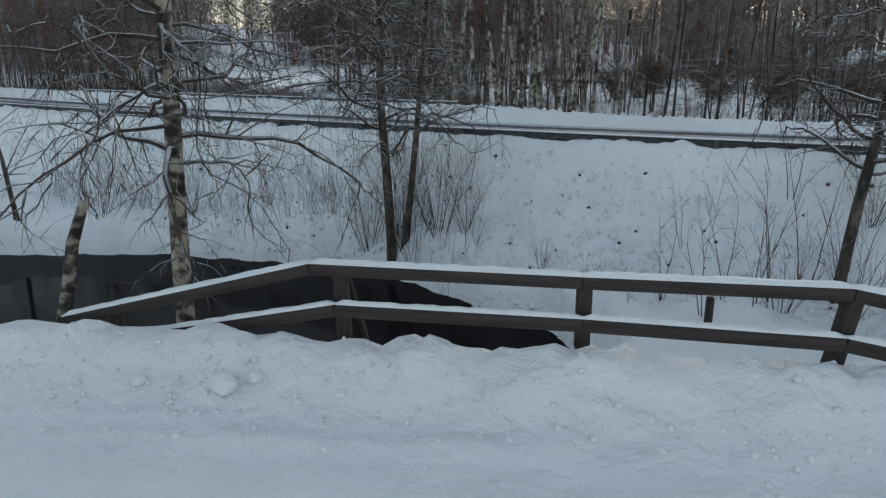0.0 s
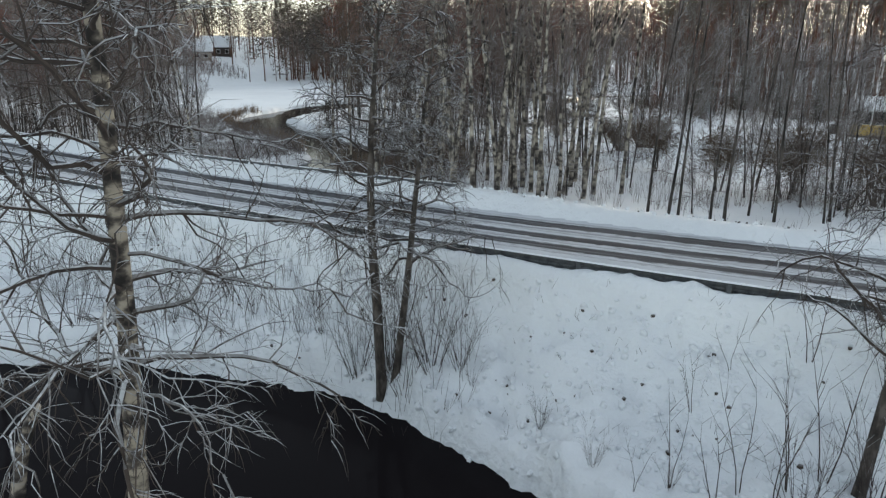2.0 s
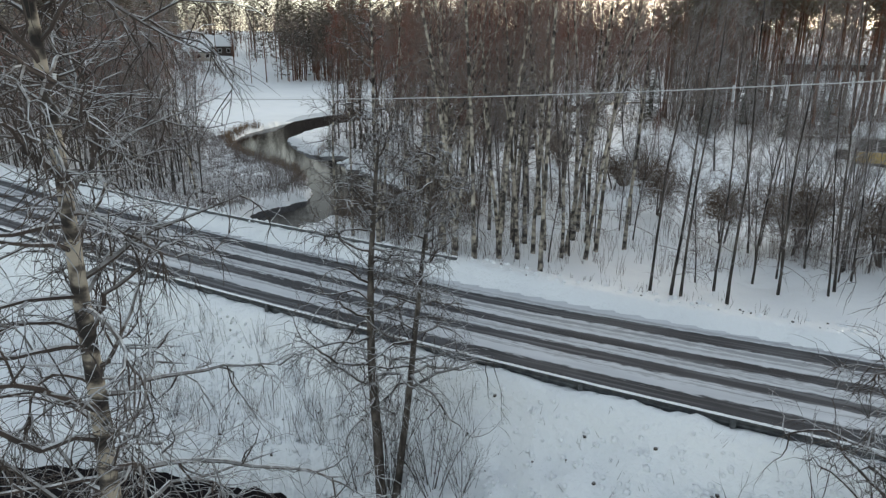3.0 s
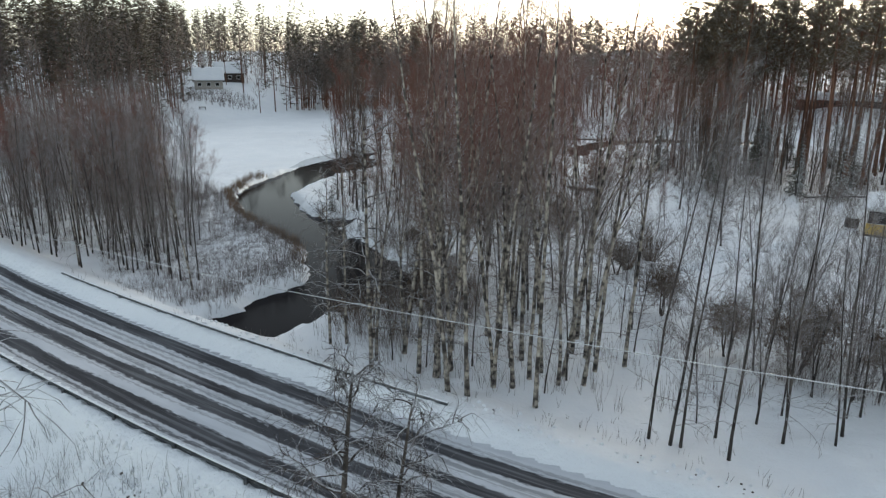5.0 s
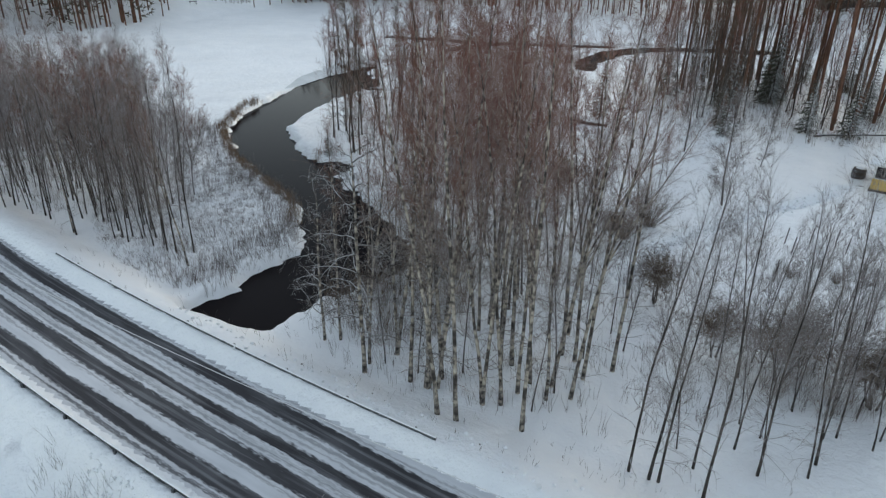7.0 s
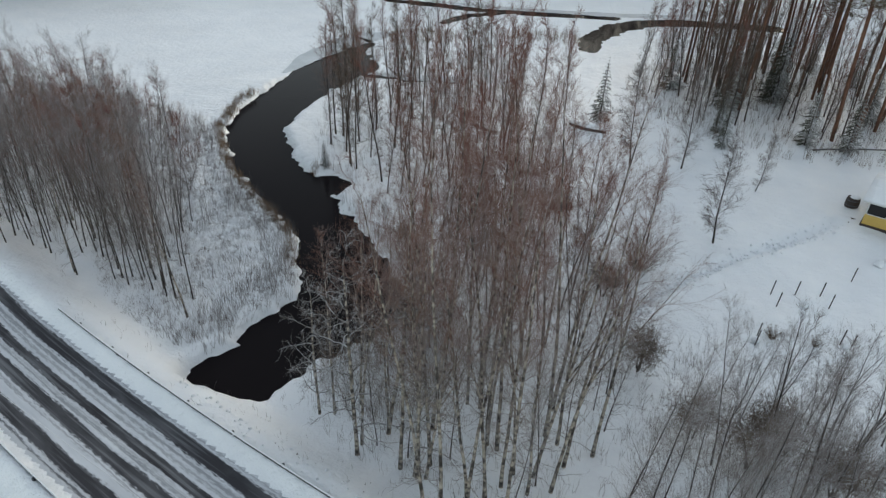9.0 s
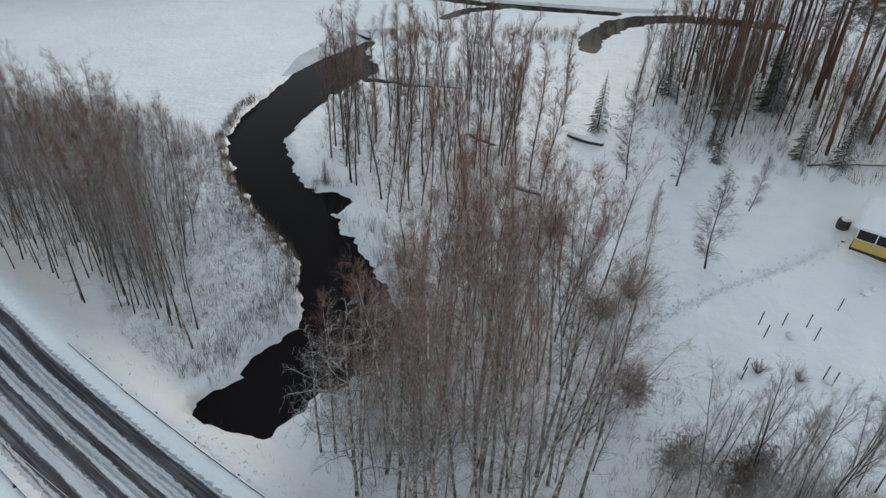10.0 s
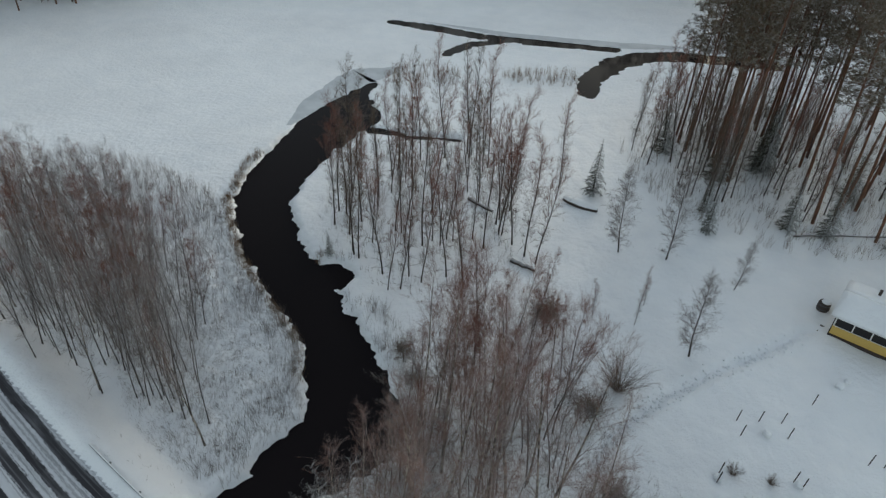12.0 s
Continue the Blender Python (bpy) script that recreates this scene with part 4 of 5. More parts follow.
def merged_wood(name, kinds, spots, mats, label):
    packs = [(as_arrays(trunk), as_arrays(crown)) for trunk, crown in kinds]
    verts, tris, slots, at = [], [], [], 0
    for n, (x, y, turn, size) in enumerate(spots):
        c, s, z = math.cos(turn) * size, math.sin(turn) * size, height_at(x, y)
        m = np.array([[c, -s, 0], [s, c, 0], [0, 0, size]])
        for k, (v, f) in enumerate(packs[n % len(kinds)]):
            verts.append(v @ m.T + np.array([x, y, z]))
            tris.append(f + at)
            slots.append(np.full(len(f), 0 if k == 0 else 1 + n % len(kinds), np.int32))
            at += len(v)
    verts, tris, slots = np.concatenate(verts), np.concatenate(tris), np.concatenate(slots)
    me = bpy.data.meshes.new(name)
    me.vertices.add(len(verts))
    me.vertices.foreach_set("co", verts.astype(np.float32).ravel())
    me.loops.add(tris.size)
    me.loops.foreach_set("vertex_index", tris.astype(np.int32).ravel())
    me.polygons.add(len(tris))
    me.polygons.foreach_set("loop_start", np.arange(0, tris.size, 3, dtype=np.int32))
    for m in mats:
        me.materials.append(m)
    me.polygons.foreach_set("material_index", slots)
    me.update(calc_edges=True)
    return tagged(new(name, me), label, "woods", kind="stuff")


def far_spots(count, x0, x1, depth, seed, low=0.9, high=1.4):
    r, out = random.Random(seed), []
    while len(out) < count:
        x = r.uniform(x0, x1)
        sy = float(np.interp(x, [p[0] for p in SHORE], [p[1] for p in SHORE]))
        y = sy + 3 + depth * r.random() ** 1.5
        if abs(x + 71 + (y - 171) * 0.55) < 9.5 and 150 < y < 216:
            continue
        out.append((x, y, r.uniform(0, 6.28), r.uniform(low, high)))
    return out


FAR = [far_conifer(60, 20.0, 2.6, 0.3, 90, 4), far_broadleaf(63, 16.0, 2.6, 175), far_conifer(61, 22.0, 2.9, 0.45, 85, 4), far_broadleaf(64, 14.0, 2.4, 160), far_conifer(62, 18.0, 2.7, 0.08, 105, 4, 0.95), far_broadleaf(65, 17.5, 2.8, 175)]
FAR_MATS = [M_PINE, M_NEEDLE_FAR, M_TWIG_FAR, M_NEEDLE_FAR, M_TWIG_FAR, M_NEEDLE_FAR, M_TWIG_FAR]
LEAFLESS = [FAR[1], FAR[3], FAR[0], FAR[5]]
LEAFLESS_MATS = [M_PINE, M_TWIG_FAR, M_TWIG_FAR, M_NEEDLE_FAR, M_TWIG_FAR]
r_hill = random.Random(31)


def patch(count, x0, x1, y0, y1, low, high):
    return [(r_hill.uniform(x0, x1), r_hill.uniform(y0, y1), r_hill.uniform(0, 6.28), r_hill.uniform(low, high)) for _ in range(count)]


merged_wood("far_woods", FAR, far_spots(680, -230, -77, 60, 8, 1.05, 1.45), FAR_MATS, "mixed winter woods on the far lake shore")
merged_wood("far_woods", LEAFLESS, far_spots(900, -62, 170, 70, 9, 0.9, 1.25), LEAFLESS_MATS, "bare winter woods beyond the frozen lake")
merged_wood("far_woods", FAR, patch(560, -190, 300, 262, 330, 1.0, 1.3), FAR_MATS, "distant woods on the low hill behind the lake")
merged_wood("far_woods", FAR, patch(110, -135, -50, 217, 262, 0.8, 1.1) + patch(70, -128, -100, 160, 216, 0.9, 1.25) + patch(160, -280, -125, 190, 262, 0.95, 1.3) + far_spots(80, -66, -20, 30, 10, 1.0, 1.3),
            FAR_MATS, "mixed winter woods behind the lakeside house")


# ---- timber and steel ----
def boxy(parent, name, a, b, w, h, mat, bevel=0.1):
    """A squared bar from a to b with softened edges."""
    a, b = Vector(a), Vector(b)
    bm = bmesh.new()
    bmesh.ops.create_cube(bm, size=1.0)
    bmesh.ops.scale(bm, vec=((b - a).length, w, h), verts=bm.verts)
    bmesh.ops.bevel(bm, geom=bm.edges[:], offset=min(w, h) * bevel, segments=2, affect="EDGES")
    me = bpy.data.meshes.new(name)
    bm.to_mesh(me)
    bm.free()
    me.materials.append(mat)
    ob = new(name, me)
    ob.parent = parent
    x = (b - a).normalized()
    y = (Vector((0, 0, 1)) if abs(x.z) < 0.95 else Vector((0, 1, 0))).cross(x).normalized()
    ob.matrix_basis = Matrix.Translation((a + b) / 2) @ Matrix((x, y, x.cross(y))).transposed().to_4x4()
    return ob


def snow_ridge(parent, a, b, w, h, seed, ends=0.2):
    """Settled snow on a bar: a lumpy rounded strip."""
    r = random.Random(seed)
    a, b = Vector(a), Vector(b)
    x = (b - a).normalized()
    y = Vector((0, 0, 1)).cross(x).normalized()
    n, verts, faces = max(int((b - a).length / 0.09), 4), [], []
    for i in range(n + 1):
        p, k = a.lerp(b, i / n), (0.75 + 0.35 * r.random()) * (ends if i in (0, n) else 1)
        for s, up in ((-1, 0), (-0.85, 0.6), (-0.3, 1), (0.3, 1), (0.85, 0.6), (1, 0)):
            verts.append(p + y * (s * w / 2) + Vector((0, 0, up * h * k)))
    for i in range(n):
        for j in range(5):
            faces.append((i * 6 + j, i * 6 + j + 1, i * 6 + j + 7, i * 6 + j + 6))
    return link_mesh("snow_cap", verts, faces, [M_SNOW], parent)


def build_rail():
    rail = new("bridge_railing")
    tops = [(-3.25, 7.86, 0.2), (0.0, 7.47, 1.05), (2.9, 7.15, 1.05), (5.4, 6.92, 1.05), (8.8, 6.55, 0.4)]
    lows = [(-2.4, 7.6, 0.06), (0.3, 7.25, 0.65), (2.9, 6.98, 0.65), (5.35, 6.8, 0.58), (8.0, 6.5, 0.1)]
    for pts, w, h in ((tops, 0.14, 0.14), (lows, 0.08, 0.15)):
        for n, (a, b) in enumerate(zip(pts, pts[1:])):
            boxy(rail, "rail", a, b, w, h, M_WOOD)
            up = Vector((0, 0, h / 2 - 0.005))
            snow_ridge(rail, Vector(a) + up, Vector(b) + up, w * 0.98, 0.045, n)
    for x, y, k in ((0.32, 7.5, 0.0), (2.93, 7.2, 0.0), (5.45, 6.97, -0.22)):
        boxy(rail, "post", (x + k, y + 0.02, -0.6), (x, y, 0.99), 0.15, 0.17, M_WOOD)
    boxy(rail, "post", (-2.55, 7.82, -0.5), (-2.55, 7.82, 0.42), 0.13, 0.13, M_WOOD)
    boxy(rail, "brace", (0.38, 7.55, 0.95), (0.55, 8.0, -0.4), 0.06, 0.06, M_WOOD)
    tagged(rail, "dark weathered timber bridge railing capped with snow", "railing")


build_rail()


def guardrail(v, u0, u1, top, label):
    """Steel crash barrier along the road: a waved beam on posts, capped with snow."""
    rail = new("guardrail")
    prof = [(0.0, -0.31), (0.035, -0.27), (0.08, -0.235), (0.08, -0.195), (0.02, -0.17), (0.02, -0.14), (0.08, -0.115), (0.08, -0.075), (0.035, -0.04), (0.0, 0.0)]
    side = 1 if v < 21 else -1
    verts, faces = [], []
    us = np.linspace(u0, u1, max(int((u1 - u0) / 3.0), 2))
    loop = [(off, z) for off, z in prof] + [(off - 0.006, z) for off, z in reversed(prof)]
    n = len(loop)
    for i, u in enumerate(us):
        for off, z in loop:
            p = on_road(u, v + side * off)
            verts.append((p.x, p.y, top + z))
        if i:
            faces.extend(((i - 1) * n + k, (i - 1) * n + (k + 1) % n, i * n + (k + 1) % n, i * n + k) for k in range(n))
    link_mesh("beam", verts, faces, [M_STEEL], rail, False)
    for n, (ua, ub) in enumerate(zip(us, us[1:])):
        a, b = on_road(ua, v + side * 0.02), on_road(ub, v + side * 0.02)
        snow_ridge(rail, (a.x, a.y, top - 0.01), (b.x, b.y, top - 0.01), 0.09, 0.035, n, 1.0)
    u = u0 + 1.0
    while u < u1:
        p = on_road(u, v - side * 0.07)
        boxy(rail, "post", (p.x, p.y, -0.3), (p.x, p.y, top - 0.03), 0.1, 0.12, M_STEEL)
        u += 3.42
    tagged(rail, label, "guardrail")


M_STEEL = snowy("weathered_steel", [(0.3, (0.05, 0.055, 0.06)), (0.7, (0.13, 0.135, 0.14))], 6.0, rough=0.55, amount=0.0)
guardrail(17.98, -34.0, 64.0, 1.22, "dark galvanised crash barrier along the snowy roadside")
guardrail(24.86, 12.0, 39.3, 1.4, "low crash barrier almost buried in the verge snow")


def build_wire():
    verts, faces = [], []
    pts = []
    for i in range(41):
        x = -45 + i * 2.2
        pts.append(Vector((x, 20.0 - 0.498 * x, 7.8 + 0.06 * x + 0.002 * x * x)))
    tube(verts, faces, pts, [0.011] * 41, 5, False)
    tagged(link_mesh("overhead_wire", verts, faces, [M_WIRE]), "frosted overhead wire strung beside the road", "wire")


build_wire()


def build_stump():
    r = random.Random(4)
    verts, faces = [], []
    pts = bent(r, Vector((0, 0, -0.7)), Vector((0.16, 0.08, 1)), 2.6, 7, 0.05)
    tube(verts, faces, pts, [0.17, 0.13, 0.115, 0.11, 0.1, 0.1, 0.09, 0.08], 10, False)
    faces.append(tuple(range(len(verts) - 10, len(verts))))
    stump = link_mesh("tree_stump", verts, faces, [M_BIRCH_OLD])
    stump.matrix_basis = pose(-5.45, 10.66, -0.8)
    tagged(stump, "broken dead birch stump with snow on its side", "stump")


build_stump()


def lump(name, x, y, size, seed, label, z=None, mat=None, category="snow lump"):
    r = random.Random(seed)
    bm = bmesh.new()
    bmesh.ops.create_icosphere(bm, subdivisions=2, radius=size)
    for p in bm.verts:
        p.co *= 1 + 0.35 * noise.noise(p.co * (1.6 / size) + Vector((seed, 0, 0)))
        p.co.z *= 0.8
    me = bpy.data.meshes.new(name)
    bm.to_mesh(me)
    bm.free()
    me.materials.append(mat or M_SNOW)
    me.polygons.foreach_set("use_smooth", [True] * len(me.polygons))
    ob = new(name, me)
    ob.matrix_basis = pose(x, y, (height_at(x, y) if z is None else z) + size * 0.6, 0, 0, r.uniform(0, 360))
    return tagged(ob, label, category)


lump("snow_lump", -0.62, 6.35, 0.13, 3, "large round snow lump lying on the side road", height_at(-0.62, 6.35) + 0.03)
lump("snow_lump", -0.35, 6.5, 0.08, 5, "snow lump lying on the side road")
lump("snow_lump", -1.55, 6.45, 0.07, 8, "snow lump lying on the side road")
lump("snow_lump", 0.55, 6.3, 0.06, 9, "small snow lump lying on the side road")


def crumbs(name, count, spot, sizes, mat, label, category):
    r = random.Random(77)
    bm = bmesh.new()
    bmesh.ops.create_icosphere(bm, subdivisions=1, radius=1.0)
    base, tris = [p.co.copy() for p in bm.verts], [[p.index for p in f.verts] for f in bm.faces]
    bm.free()
    verts, faces = [], []
    for _ in range(count):
        x, y = spot(r)
        s, z, at = r.uniform(*sizes), height_at(x, y), len(verts)
        j = [r.uniform(0.6, 1.25) for _ in base]
        verts.extend((x + p.x * s * k, y + p.y * s * k, z + s * 0.3 + p.z * s * k) for p, k in zip(base, j))
        faces.extend(tuple(i + at for i in f) for f in tris)
    tagged(link_mesh(name, verts, faces, [mat]), label, category, kind="stuff")


def berm_spot(r):
    x = r.uniform(-5, 7)
    return x, 6.35 - 0.07 * x + r.gauss(0, 0.35)


crumbs("snow_crumbs", 500, berm_spot, (0.008, 0.042), M_SNOW, "crumbled ploughed snow along the road berm", "snow")
crumbs("snow_crumbs", 1900, box_spot(-13.0, 12.0, 13.6, 17.5), (0.02, 0.1), M_SNOW, "rolled snow lumps on the road embankment", "snow")


def trail_spot(r):
    (ax, ay), (bx, by) = r.choice(list(zip(PATHWAY, PATHWAY[1:])))
    k = r.random()
    return ax + k * (bx - ax) + r.gauss(0, 0.45), ay + k * (by - ay) + r.gauss(0, 0.45)


crumbs("snow_crumbs", 420, trail_spot, (0.04, 0.15), M_SNOW, "kicked-up snow lumps along a trodden path", "snow")
crumbs("bark_litter", 200, berm_spot, (0.005, 0.017), M_DEBRIS, "dark specks of bark and grit on the berm", "litter")
crumbs("frozen_clods", 90, box_spot(-12.0, 11.0, 14.3, 17.4), (0.02, 0.06), M_DEBRIS, "dark frozen clods showing through embankment snow", "clods")
crumbs("snow_crumbs", 160, box_spot(-14.0, 14.0, 24.8, 26.2), (0.03, 0.11), M_SNOW, "ploughed snow lumps along the far verge", "snow")
crumbs("frozen_clods", 18, box_spot(-8.0, 14.0, 24.7, 26.2), (0.02, 0.05), M_DEBRIS, "dark clods along the ploughed verge", "clods")
boxy(None, "wooden_stake", (5.75, 12.0, height_at(5.75, 12.0) - 0.2), (5.75, 12.0, height_at(5.75, 12.0) + 0.5), 0.12, 0.12, M_WOOD)
tagged(bpy.data.objects["wooden_stake"], "short dark wooden stake in bank snow", "stake")


# ---- yellow cabin on the lawn ----
def paint(name, colour, rough=0.6):
    m, nt, bsdf = node_material(name, rough)
    nt.links.new(mix(nt, noise_node(nt, 5.0, 6.0), tuple(c * 0.8 for c in colour), colour), bsdf.inputs["Base Color"])
    return m


M_YELLOW, M_WHITE, M_DARK = paint("yellow_boards", (0.62, 0.42, 0.12)), paint("white_paint", (0.75, 0.75, 0.74)), paint("dark_boards", (0.06, 0.045, 0.04))
M_GLASS, _nt, _b = node_material("dark_glass", 0.05)
_b.inputs["Base Color"].default_value = (0.02, 0.018, 0.018, 1)


def block(parent, name, lo, hi, mat, bevel=0.02):
    bm = bmesh.new()
    bmesh.ops.create_cube(bm, size=1.0)
    size, mid = Vector(hi) - Vector(lo), (Vector(hi) + Vector(lo)) / 2
    bmesh.ops.scale(bm, vec=size, verts=bm.verts)
    bmesh.ops.bevel(bm, geom=bm.edges[:], offset=min(bevel, min(size) * 0.3), segments=2, affect="EDGES")
    bmesh.ops.translate(bm, vec=mid, verts=bm.verts)
    me = bpy.data.meshes.new(name)
    bm.to_mesh(me)
    bm.free()
    me.materials.append(mat)
    ob = new(name, me)
    ob.parent = parent
    return ob


def roof_slab(parent, name, pts, thick, mat, lump_size=0.0):
    """A sloping slab over four corners."""
    n, verts, faces = 12, [], []
    a, b, c, d = (Vector(p) for p in pts)
    for layer in (0, 1):
        for i in range(n + 1):
            for j in range(n + 1):
                p = a.lerp(b, i / n).lerp(d.lerp(c, i / n), j / n)
                edge = min(i, j, n - i, n - j)
                h = thick * layer * (0.55 if edge == 0 else 0.9 if edge == 1 else 1.0) if lump_size else thick * layer
                if layer and lump_size:
                    h += lump_size * noise.noise(p * 1.3)
                verts.append(p + Vector((0, 0, h)))
    m = (n + 1) ** 2
    for i in range(n):
        for j in range(n):
            k = i * (n + 1) + j
            faces += [(k, k + 1, k + n + 2, k + n + 1), (m + k, m + k + n + 1, m + k + n + 2, m + k + 1)]
    ring = [i * (n + 1) for i in range(n + 1)] + [n * (n + 1) + j for j in range(1, n + 1)] + [i * (n + 1) + n for i in range(n - 1, -1, -1)] + [j for j in range(n - 1, 0, -1)]
    for k, e in zip(ring, ring[1:] + ring[:1]):
        faces.append((k, e, m + e, m + k))
    return link_mesh(name, verts, faces, [mat], parent)


def build_cabin():
    cabin = new("cabin")
    block(cabin, "plinth", (-0.1, -0.1, -0.3), (7.6, 5.2, 0.25), M_DARK)
    block(cabin, "wall", (0, 0, 0.25), (7.5, 5.1, 1.15), M_YELLOW)
    block(cabin, "side_wall", (0, 0.35, 1.15), (0.14, 5.1, 2.45), M_WHITE)
    block(cabin, "back_wall", (0.15, 4.95, 1.15), (7.5, 5.1, 2.9), M_YELLOW)
    block(cabin, "room", (0.2, 0.9, 1.15), (7.4, 4.9, 2.3), M_DARK)
    for i in range(6):
        x = 0.06 + i * 1.46
        block(cabin, "window_post", (x - 0.05, 0.0, 1.15), (x + 0.05, 0.1, 2.3), M_WHITE)
        if i < 5:
            w = block(cabin, "window", (x + 0.06, 0.04, 1.2), (x + 1.4, 0.06, 2.28), M_GLASS, 0.004)
            block(w, "sill", (x + 0.06, -0.03, 1.15), (x + 1.4, 0.05, 1.2), M_WHITE, 0.01)
    block(cabin, "fascia", (-0.4, -0.45, 2.28), (7.9, -0.39, 2.42), M_WHITE)
    roof_slab(cabin, "roof", [(-0.4, -0.4, 2.3), (7.9, -0.4, 2.3), (7.9, 2.8, 3.1), (-0.4, 2.8, 3.1)], 0.1, M_DARK)
    roof_slab(cabin, "roof", [(-0.4, 2.8, 3.1), (7.9, 2.8, 3.1), (7.9, 5.6, 2.5), (-0.4, 5.6, 2.5)], 0.1, M_DARK)
    roof_slab(cabin, "roof_snow", [(-0.45, -0.46, 2.4), (7.95, -0.46, 2.4), (7.95, 2.8, 3.2), (-0.45, 2.8, 3.2)], 0.25, M_SNOW, 0.04)
    roof_slab(cabin, "roof_snow", [(-0.45, 2.8, 3.2), (7.95, 2.8, 3.2), (7.95, 5.66, 2.6), (-0.45, 5.66, 2.6)], 0.25, M_SNOW, 0.04)
    block(cabin, "chimney_pipe", (2.0, 4.1, 2.6), (2.25, 4.35, 3.7), M_DARK)
    block(cabin, "step", (-0.9, -0.1, -0.3), (0.1, 1.0, 0.05), M_DARK)
    cabin.matrix_basis = Matrix(((0.845, 0.534, 0, 31.6), (-0.534, 0.845, 0, 63.1), (0, 0, 1, -0.5), (0, 0, 0, 1)))
    tagged(cabin, "small yellow wooden cabin with a glazed porch and snowy roof", "cabin")


build_cabin()


def build_barrel():
    tub = new("barrel")
    verts, faces = [], []
    tube(verts, faces, [Vector((0, 0, z)) for z in (-0.2, 0.15, 0.5, 0.85)], [0.5, 0.56, 0.56, 0.5], 16, False)
    faces.append(tuple(range(len(verts) - 16, len(verts))))
    link_mesh("staves", verts, faces, [M_DARK], tub)
    hv, hf = [], []
    tube(hv, hf, [Vector((0, 0, 0.2)), Vector((0, 0, 0.28))], [0.572, 0.575], 16, False)
    tube(hv, hf, [Vector((0, 0, 0.62)), Vector((0, 0, 0.7))], [0.56, 0.55], 16, False)
    link_mesh("hoop", hv, hf, [M_STEEL], tub)
    sv, sf = [], []
    tube(sv, sf, [Vector((0.1, 0, 0.84)), Vector((0.1, 0, 0.95)), Vector((0.1, 0, 1.0))], [0.42, 0.36, 0.0], 14)
    link_mesh("snow_cap", sv, sf, [M_SNOW], tub)
    tub.matrix_basis = pose(32.3, 66.8, height_at(32.3, 66.8))
    tagged(tub, "dark round barrel with snow on its lid beside the cabin", "barrel")


build_barrel()


def build_boat():
    boat = new("rowing_boat")
    n, verts, faces = 14, [], []
    for i in range(n + 1):
        k = i / n
        w, x = 0.62 * math.sin(math.pi * min(max(k * 0.92 + 0.06, 0), 1)) ** 0.6, (k - 0.5) * 4.2
        for t in range(9):
            a = math.pi * t / 8
            verts.append((x, -w * math.cos(a), 0.48 * math.sin(a) * (0.75 + 0.25 * math.sin(math.pi * k))))
    for i in range(n):
        for t in range(8):
            k = i * 9 + t
            faces.append((k, k + 1, k + 10, k + 9))
    link_mesh("hull", verts, faces, [M_DARK], boat)
    snow = [(x * 1.0, y * 1.02, z + 0.16 + 0.05 * noise.noise(Vector((x, y, z)) * 2)) for x, y, z in verts]
    keep = [f for f in faces if all(snow[i][2] > 0.24 for i in f)]
    link_mesh("snow_cap", snow, keep, [M_SNOW], boat)
    boxy(boat, "keel", (-2.0, 0, 0.46), (2.0, 0, 0.46), 0.05, 0.06, M_DARK)
    boat.matrix_basis = pose(10.4, 80.5, height_at(10.4, 80.5) + 0.02, 0, 0, -29)
    tagged(boat, "upturned rowing boat covered with snow on the shore", "boat")


build_boat()

# ---- thin wet ice beside the open water ----
def ribbon(name, pts, z, mat, label, seed):
    r, verts, faces = random.Random(seed), [], []
    n = 60
    for i in range(n + 1):
        f = i / n * (len(pts) - 1)
        k = min(int(f), len(pts) - 2)
        x, y, w = (a + (b - a) * (f - k) for a, b in zip(pts[k], pts[k + 1]))
        dx, dy = pts[k + 1][0] - pts[k][0], pts[k + 1][1] - pts[k][1]
        q = math.hypot(dx, dy)
        taper = min(1.0, 4 * i / n, 4 * (n - i) / n)
        a, b = (w * taper * (1 + 0.35 * noise.noise(Vector((i * 0.35, seed + s * 9, 0)))) for s in (0, 1))
        verts += [(x - dy / q * a, y + dx / q * a, z), (x + dy / q * b, y - dx / q * b, z)]
    for i in range(n):
        faces.append((2 * i, 2 * i + 1, 2 * i + 3, 2 * i + 2))
    tagged(link_mesh(name, verts, faces, [mat], None, False), label, "ice", kind="structure")


M_ICE, _nt, _b = node_material("wet_grey_ice", 0.35)
_nt.links.new(mix(_nt, noise_node(_nt, 0.5, 6.0), (0.3, 0.33, 0.36), (0.62, 0.65, 0.68)), _b.inputs["Base Color"])
ribbon("ice", [(-28.3, 92.0, 0.8), (-26.6, 103.0, 1.8), (-22.5, 114.0, 3.0), (-15.5, 120.0, 1.6)], LAKE + 0.075, M_ICE, "thin grey wet ice along the open stream", 1)
ribbon("ice", [(-6.0, 96.0, 0.7), (-1.0, 96.5, 1.4), (4.0, 97.5, 0.8)], LAKE + 0.078, M_ICE, "thin grey wet ice along a narrow inlet", 2)
ribbon("ice", [(-18.0, 144.2, 0.8), (0.0, 140.0, 1.2), (20.0, 139.2, 1.6), (34.0, 141.0, 2.0)], LAKE + 0.081, M_ICE, "thin grey wet ice along the far channel", 3)

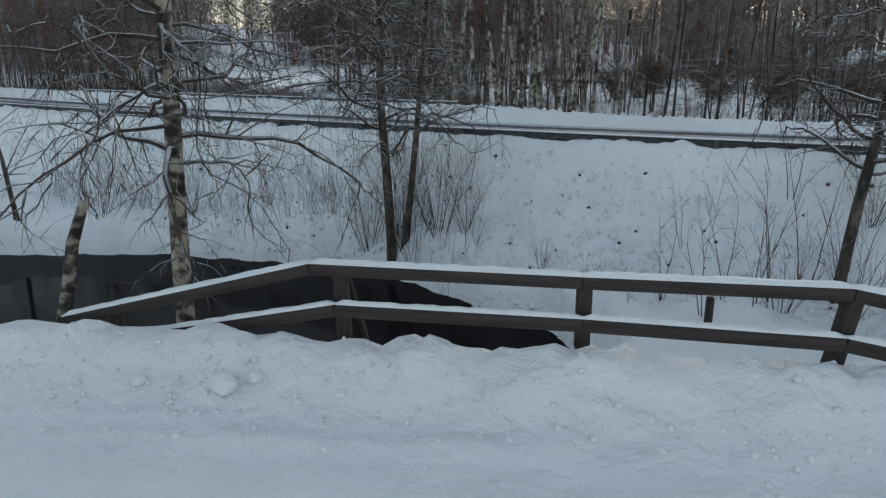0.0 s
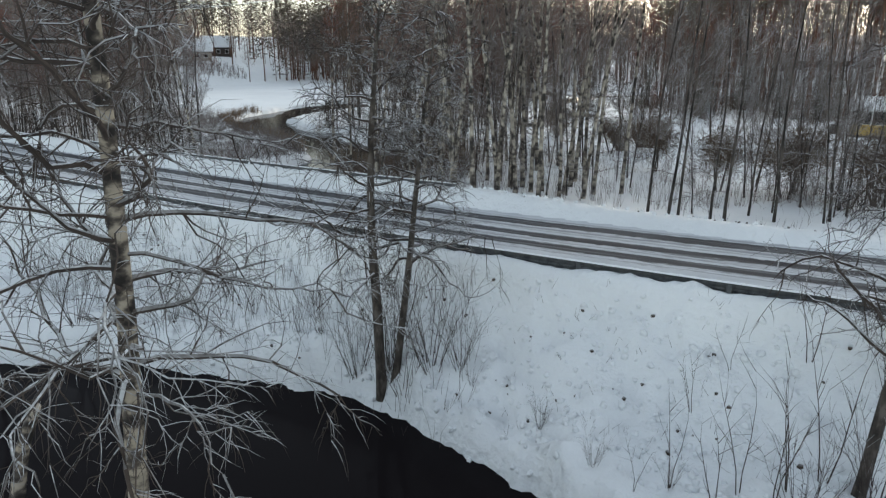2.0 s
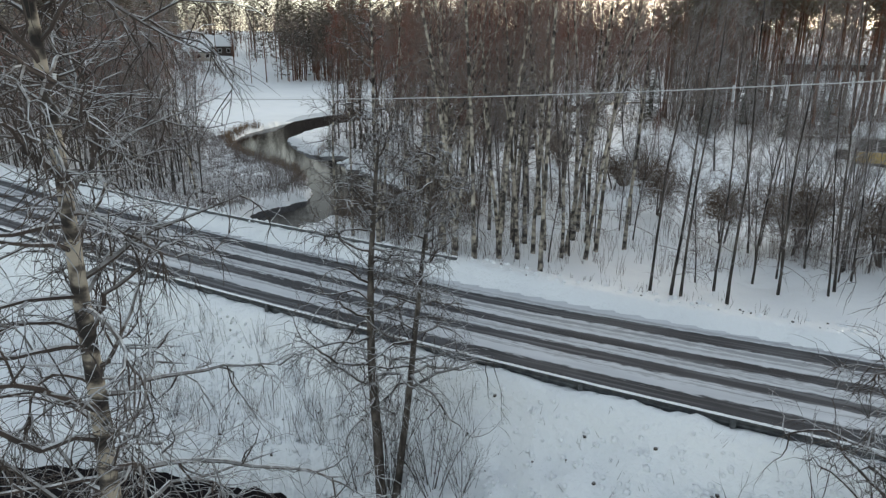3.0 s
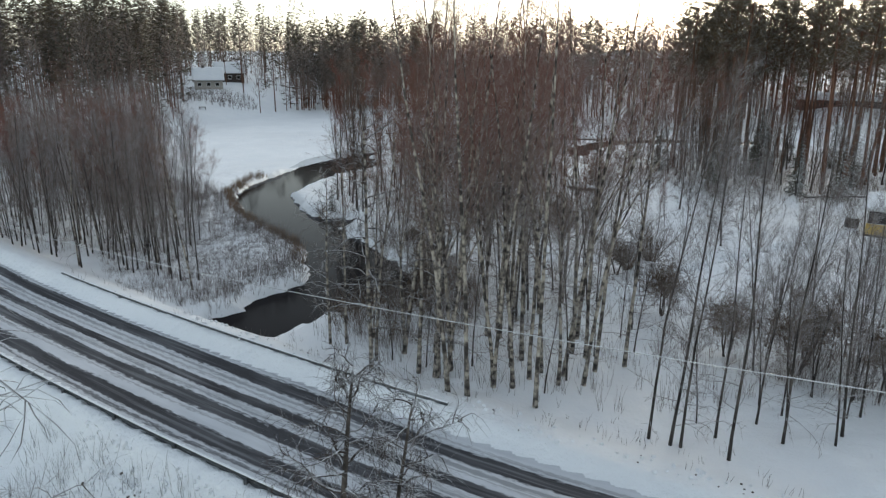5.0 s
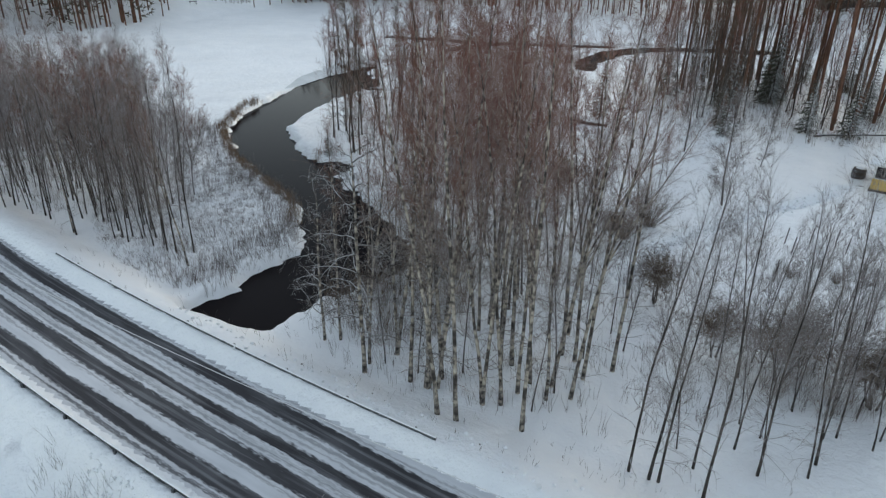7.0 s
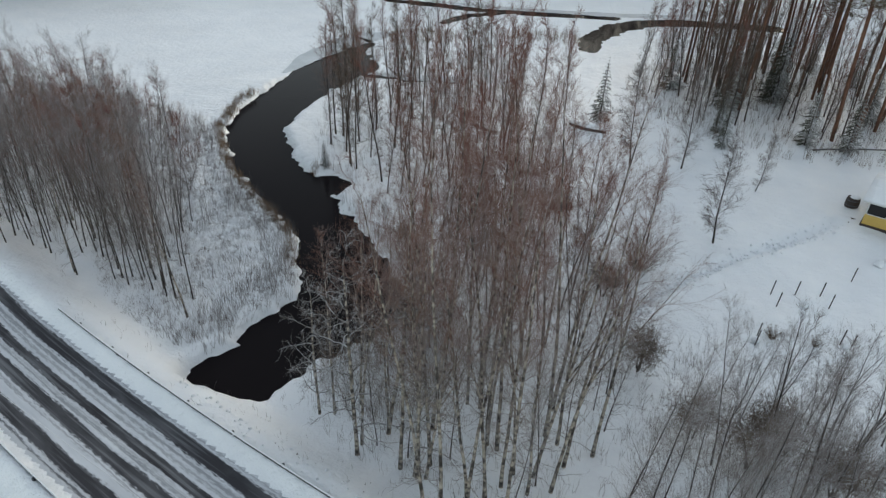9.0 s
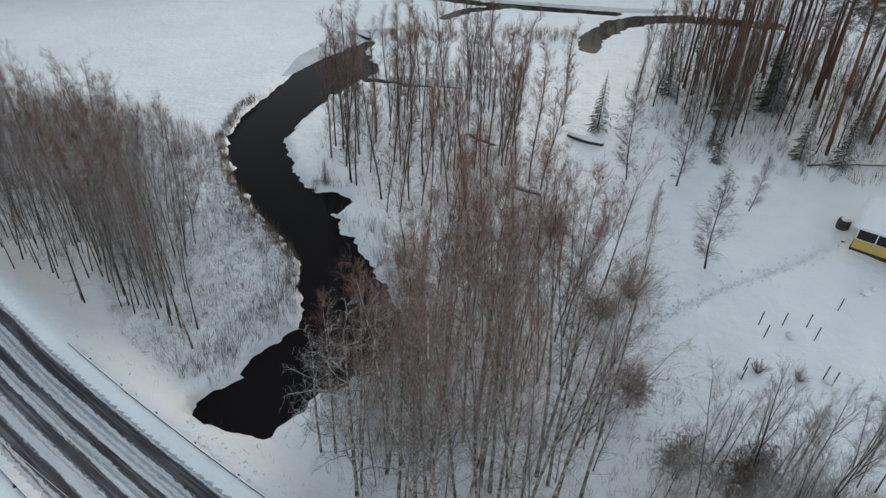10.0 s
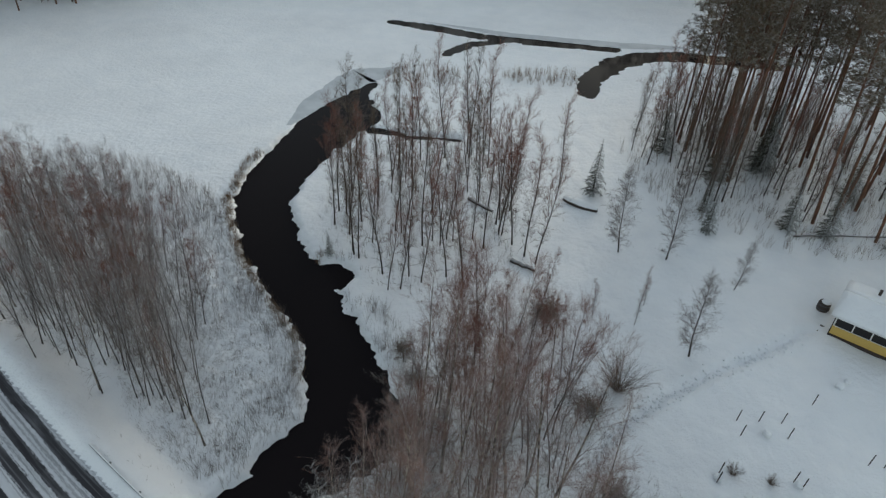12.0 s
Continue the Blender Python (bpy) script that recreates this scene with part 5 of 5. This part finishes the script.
# ---- garden stakes, logs, far house ----
for x, y in [(21.2, 51.6), (22.9, 51.8), (24.6, 51.9), (21.2, 50.2), (24.7, 50.5), (27.6, 54.3), (18.6, 45.7), (18.9, 46.5), (24.0, 46.6), (24.4, 46.1), (29.8, 48.9), (30.9, 48.9)]:
    g = height_at(x, y)
    st = boxy(None, "garden_stake", (x, y, g - 0.2), (x + 0.12, y + 0.05, g + 1.15), 0.06, 0.06, M_WOOD)
    tagged(st, "thin wooden stake standing in the snowy garden", "stake", "garden stakes")
for x, y, s in [(23.1, 50.5, 0.35), (18.7, 46.0, 0.3), (24.2, 46.3, 0.3), (30.3, 56.5, 0.35), (31.2, 57.2, 0.25)]:
    lump("snowy_mound", x, y, s, int(x * 10), "low snow-covered plant mound in the garden", category="mound")


def build_log(x0, y0, x1, y1, rad, label):
    r = random.Random(int(x0 * 10))
    a, b = Vector((x0, y0, height_at(x0, y0) + 0.15)), Vector((x1, y1, height_at(x1, y1) + 0.2))
    verts, faces = [], []
    pts = [a.lerp(b, k / 6) + Vector((r.gauss(0, 0.06), r.gauss(0, 0.06), r.gauss(0, 0.04))) for k in range(7)]
    tube(verts, faces, pts, [rad * (1 - 0.06 * k) for k in range(7)], 8, False)
    tagged(link_mesh("fallen_log", verts, faces, [M_BARK]), label, "log")


build_log(3.3, 68.7, 5.6, 67.3, 0.25, "dark fallen log lying in the snow")
build_log(-2.1, 79.5, 0.7, 77.1, 0.22, "dark fallen log lying in the snow")
build_log(-5.9, 43.4, -2.0, 45.9, 0.12, "thin fallen trunk lying along the pond edge")
build_log(32.9, 78.6, 43.3, 80.4, 0.1, "long fallen trunk lying below the pines")


def build_house(x, y, turn, w, d, h, wall, label):
    house = new("house")
    block(house, "wall", (-w / 2, 0, -1.0), (w / 2, d, h), wall)
    for k in (-0.32, 0.0, 0.3):
        win = block(house, "window", (k * w - 0.6, -0.04, h * 0.35), (k * w + 0.6, 0.03, h * 0.8), M_WHITE)
        block(win, "pane", (k * w - 0.5, -0.07, h * 0.4), (k * w + 0.5, -0.045, h * 0.76), M_GLASS, 0.005)
    for y0, z0, y1, z1 in ((-0.7, h - 0.1, d / 2, h + d * 0.5), (d / 2, h + d * 0.5, d + 0.7, h - 0.1)):
        roof_slab(house, "roof", [(-w / 2 - 0.5, y0, z0), (w / 2 + 0.5, y0, z0), (w / 2 + 0.5, y1, z1), (-w / 2 - 0.5, y1, z1)], 0.15, M_DARK)
        roof_slab(house, "roof_snow", [(-w / 2 - 0.55, y0, z0 + 0.16), (w / 2 + 0.55, y0, z0 + 0.16), (w / 2 + 0.55, y1, z1 + 0.16), (-w / 2 - 0.55, y1, z1 + 0.16)], 0.3, M_SNOW, 0.05)
    block(house, "chimney", (-w * 0.2, d / 2 - 0.4, h), (-w * 0.2 + 0.8, d / 2 + 0.4, h + d * 0.5 + 0.8), M_DARK)
    house.matrix_basis = pose(x, y, height_at(x, y), 0, 0, turn)
    tagged(house, label, "house")


M_PLASTER = paint("beige_render", (0.42, 0.39, 0.35))
build_house(-88.0, 201.0, 26, 8.0, 7.0, 2.5, M_PLASTER, "beige lakeside house with a snow-covered gable roof")
build_house(-92.0, 226.0, 26, 9.0, 7.0, 2.8, M_DARK, "dark outbuilding with a snowy roof among pines")
build_house(74.0, 165.0, -25, 18.0, 3.0, 1.3, M_DARK, "long low dark shed with a snowy roof behind pines")


def build_bench():
    bench = new("ice_sledge")
    block(bench, "seat", (-0.9, -0.35, 0.5), (0.9, 0.35, 0.62), M_DARK)
    for k in (-0.7, 0.7):
        block(bench, "leg", (k - 0.07, -0.3, -0.1), (k + 0.07, 0.3, 0.5), M_DARK)
    bench.matrix_basis = pose(-76.8, 172.0, height_at(-76.8, 172.0), 0, 0, 25)
    tagged(bench, "dark low bench standing on the lake shore", "bench")


build_bench()
for x, y, s in [(3.9, 13.7, 0.5), (2.9, 13.6, 0.3), (5.2, 13.2, 0.4), (1.5, 16.6, 0.3)]:
    heap = place(THICKET[1], x, y, x * 40, s * 0.6)
lump("ice_floe", -19.7, 88.2, 0.55, 12, "small white ice floe on the dark stream", LAKE - 0.2, None, "ice floe")
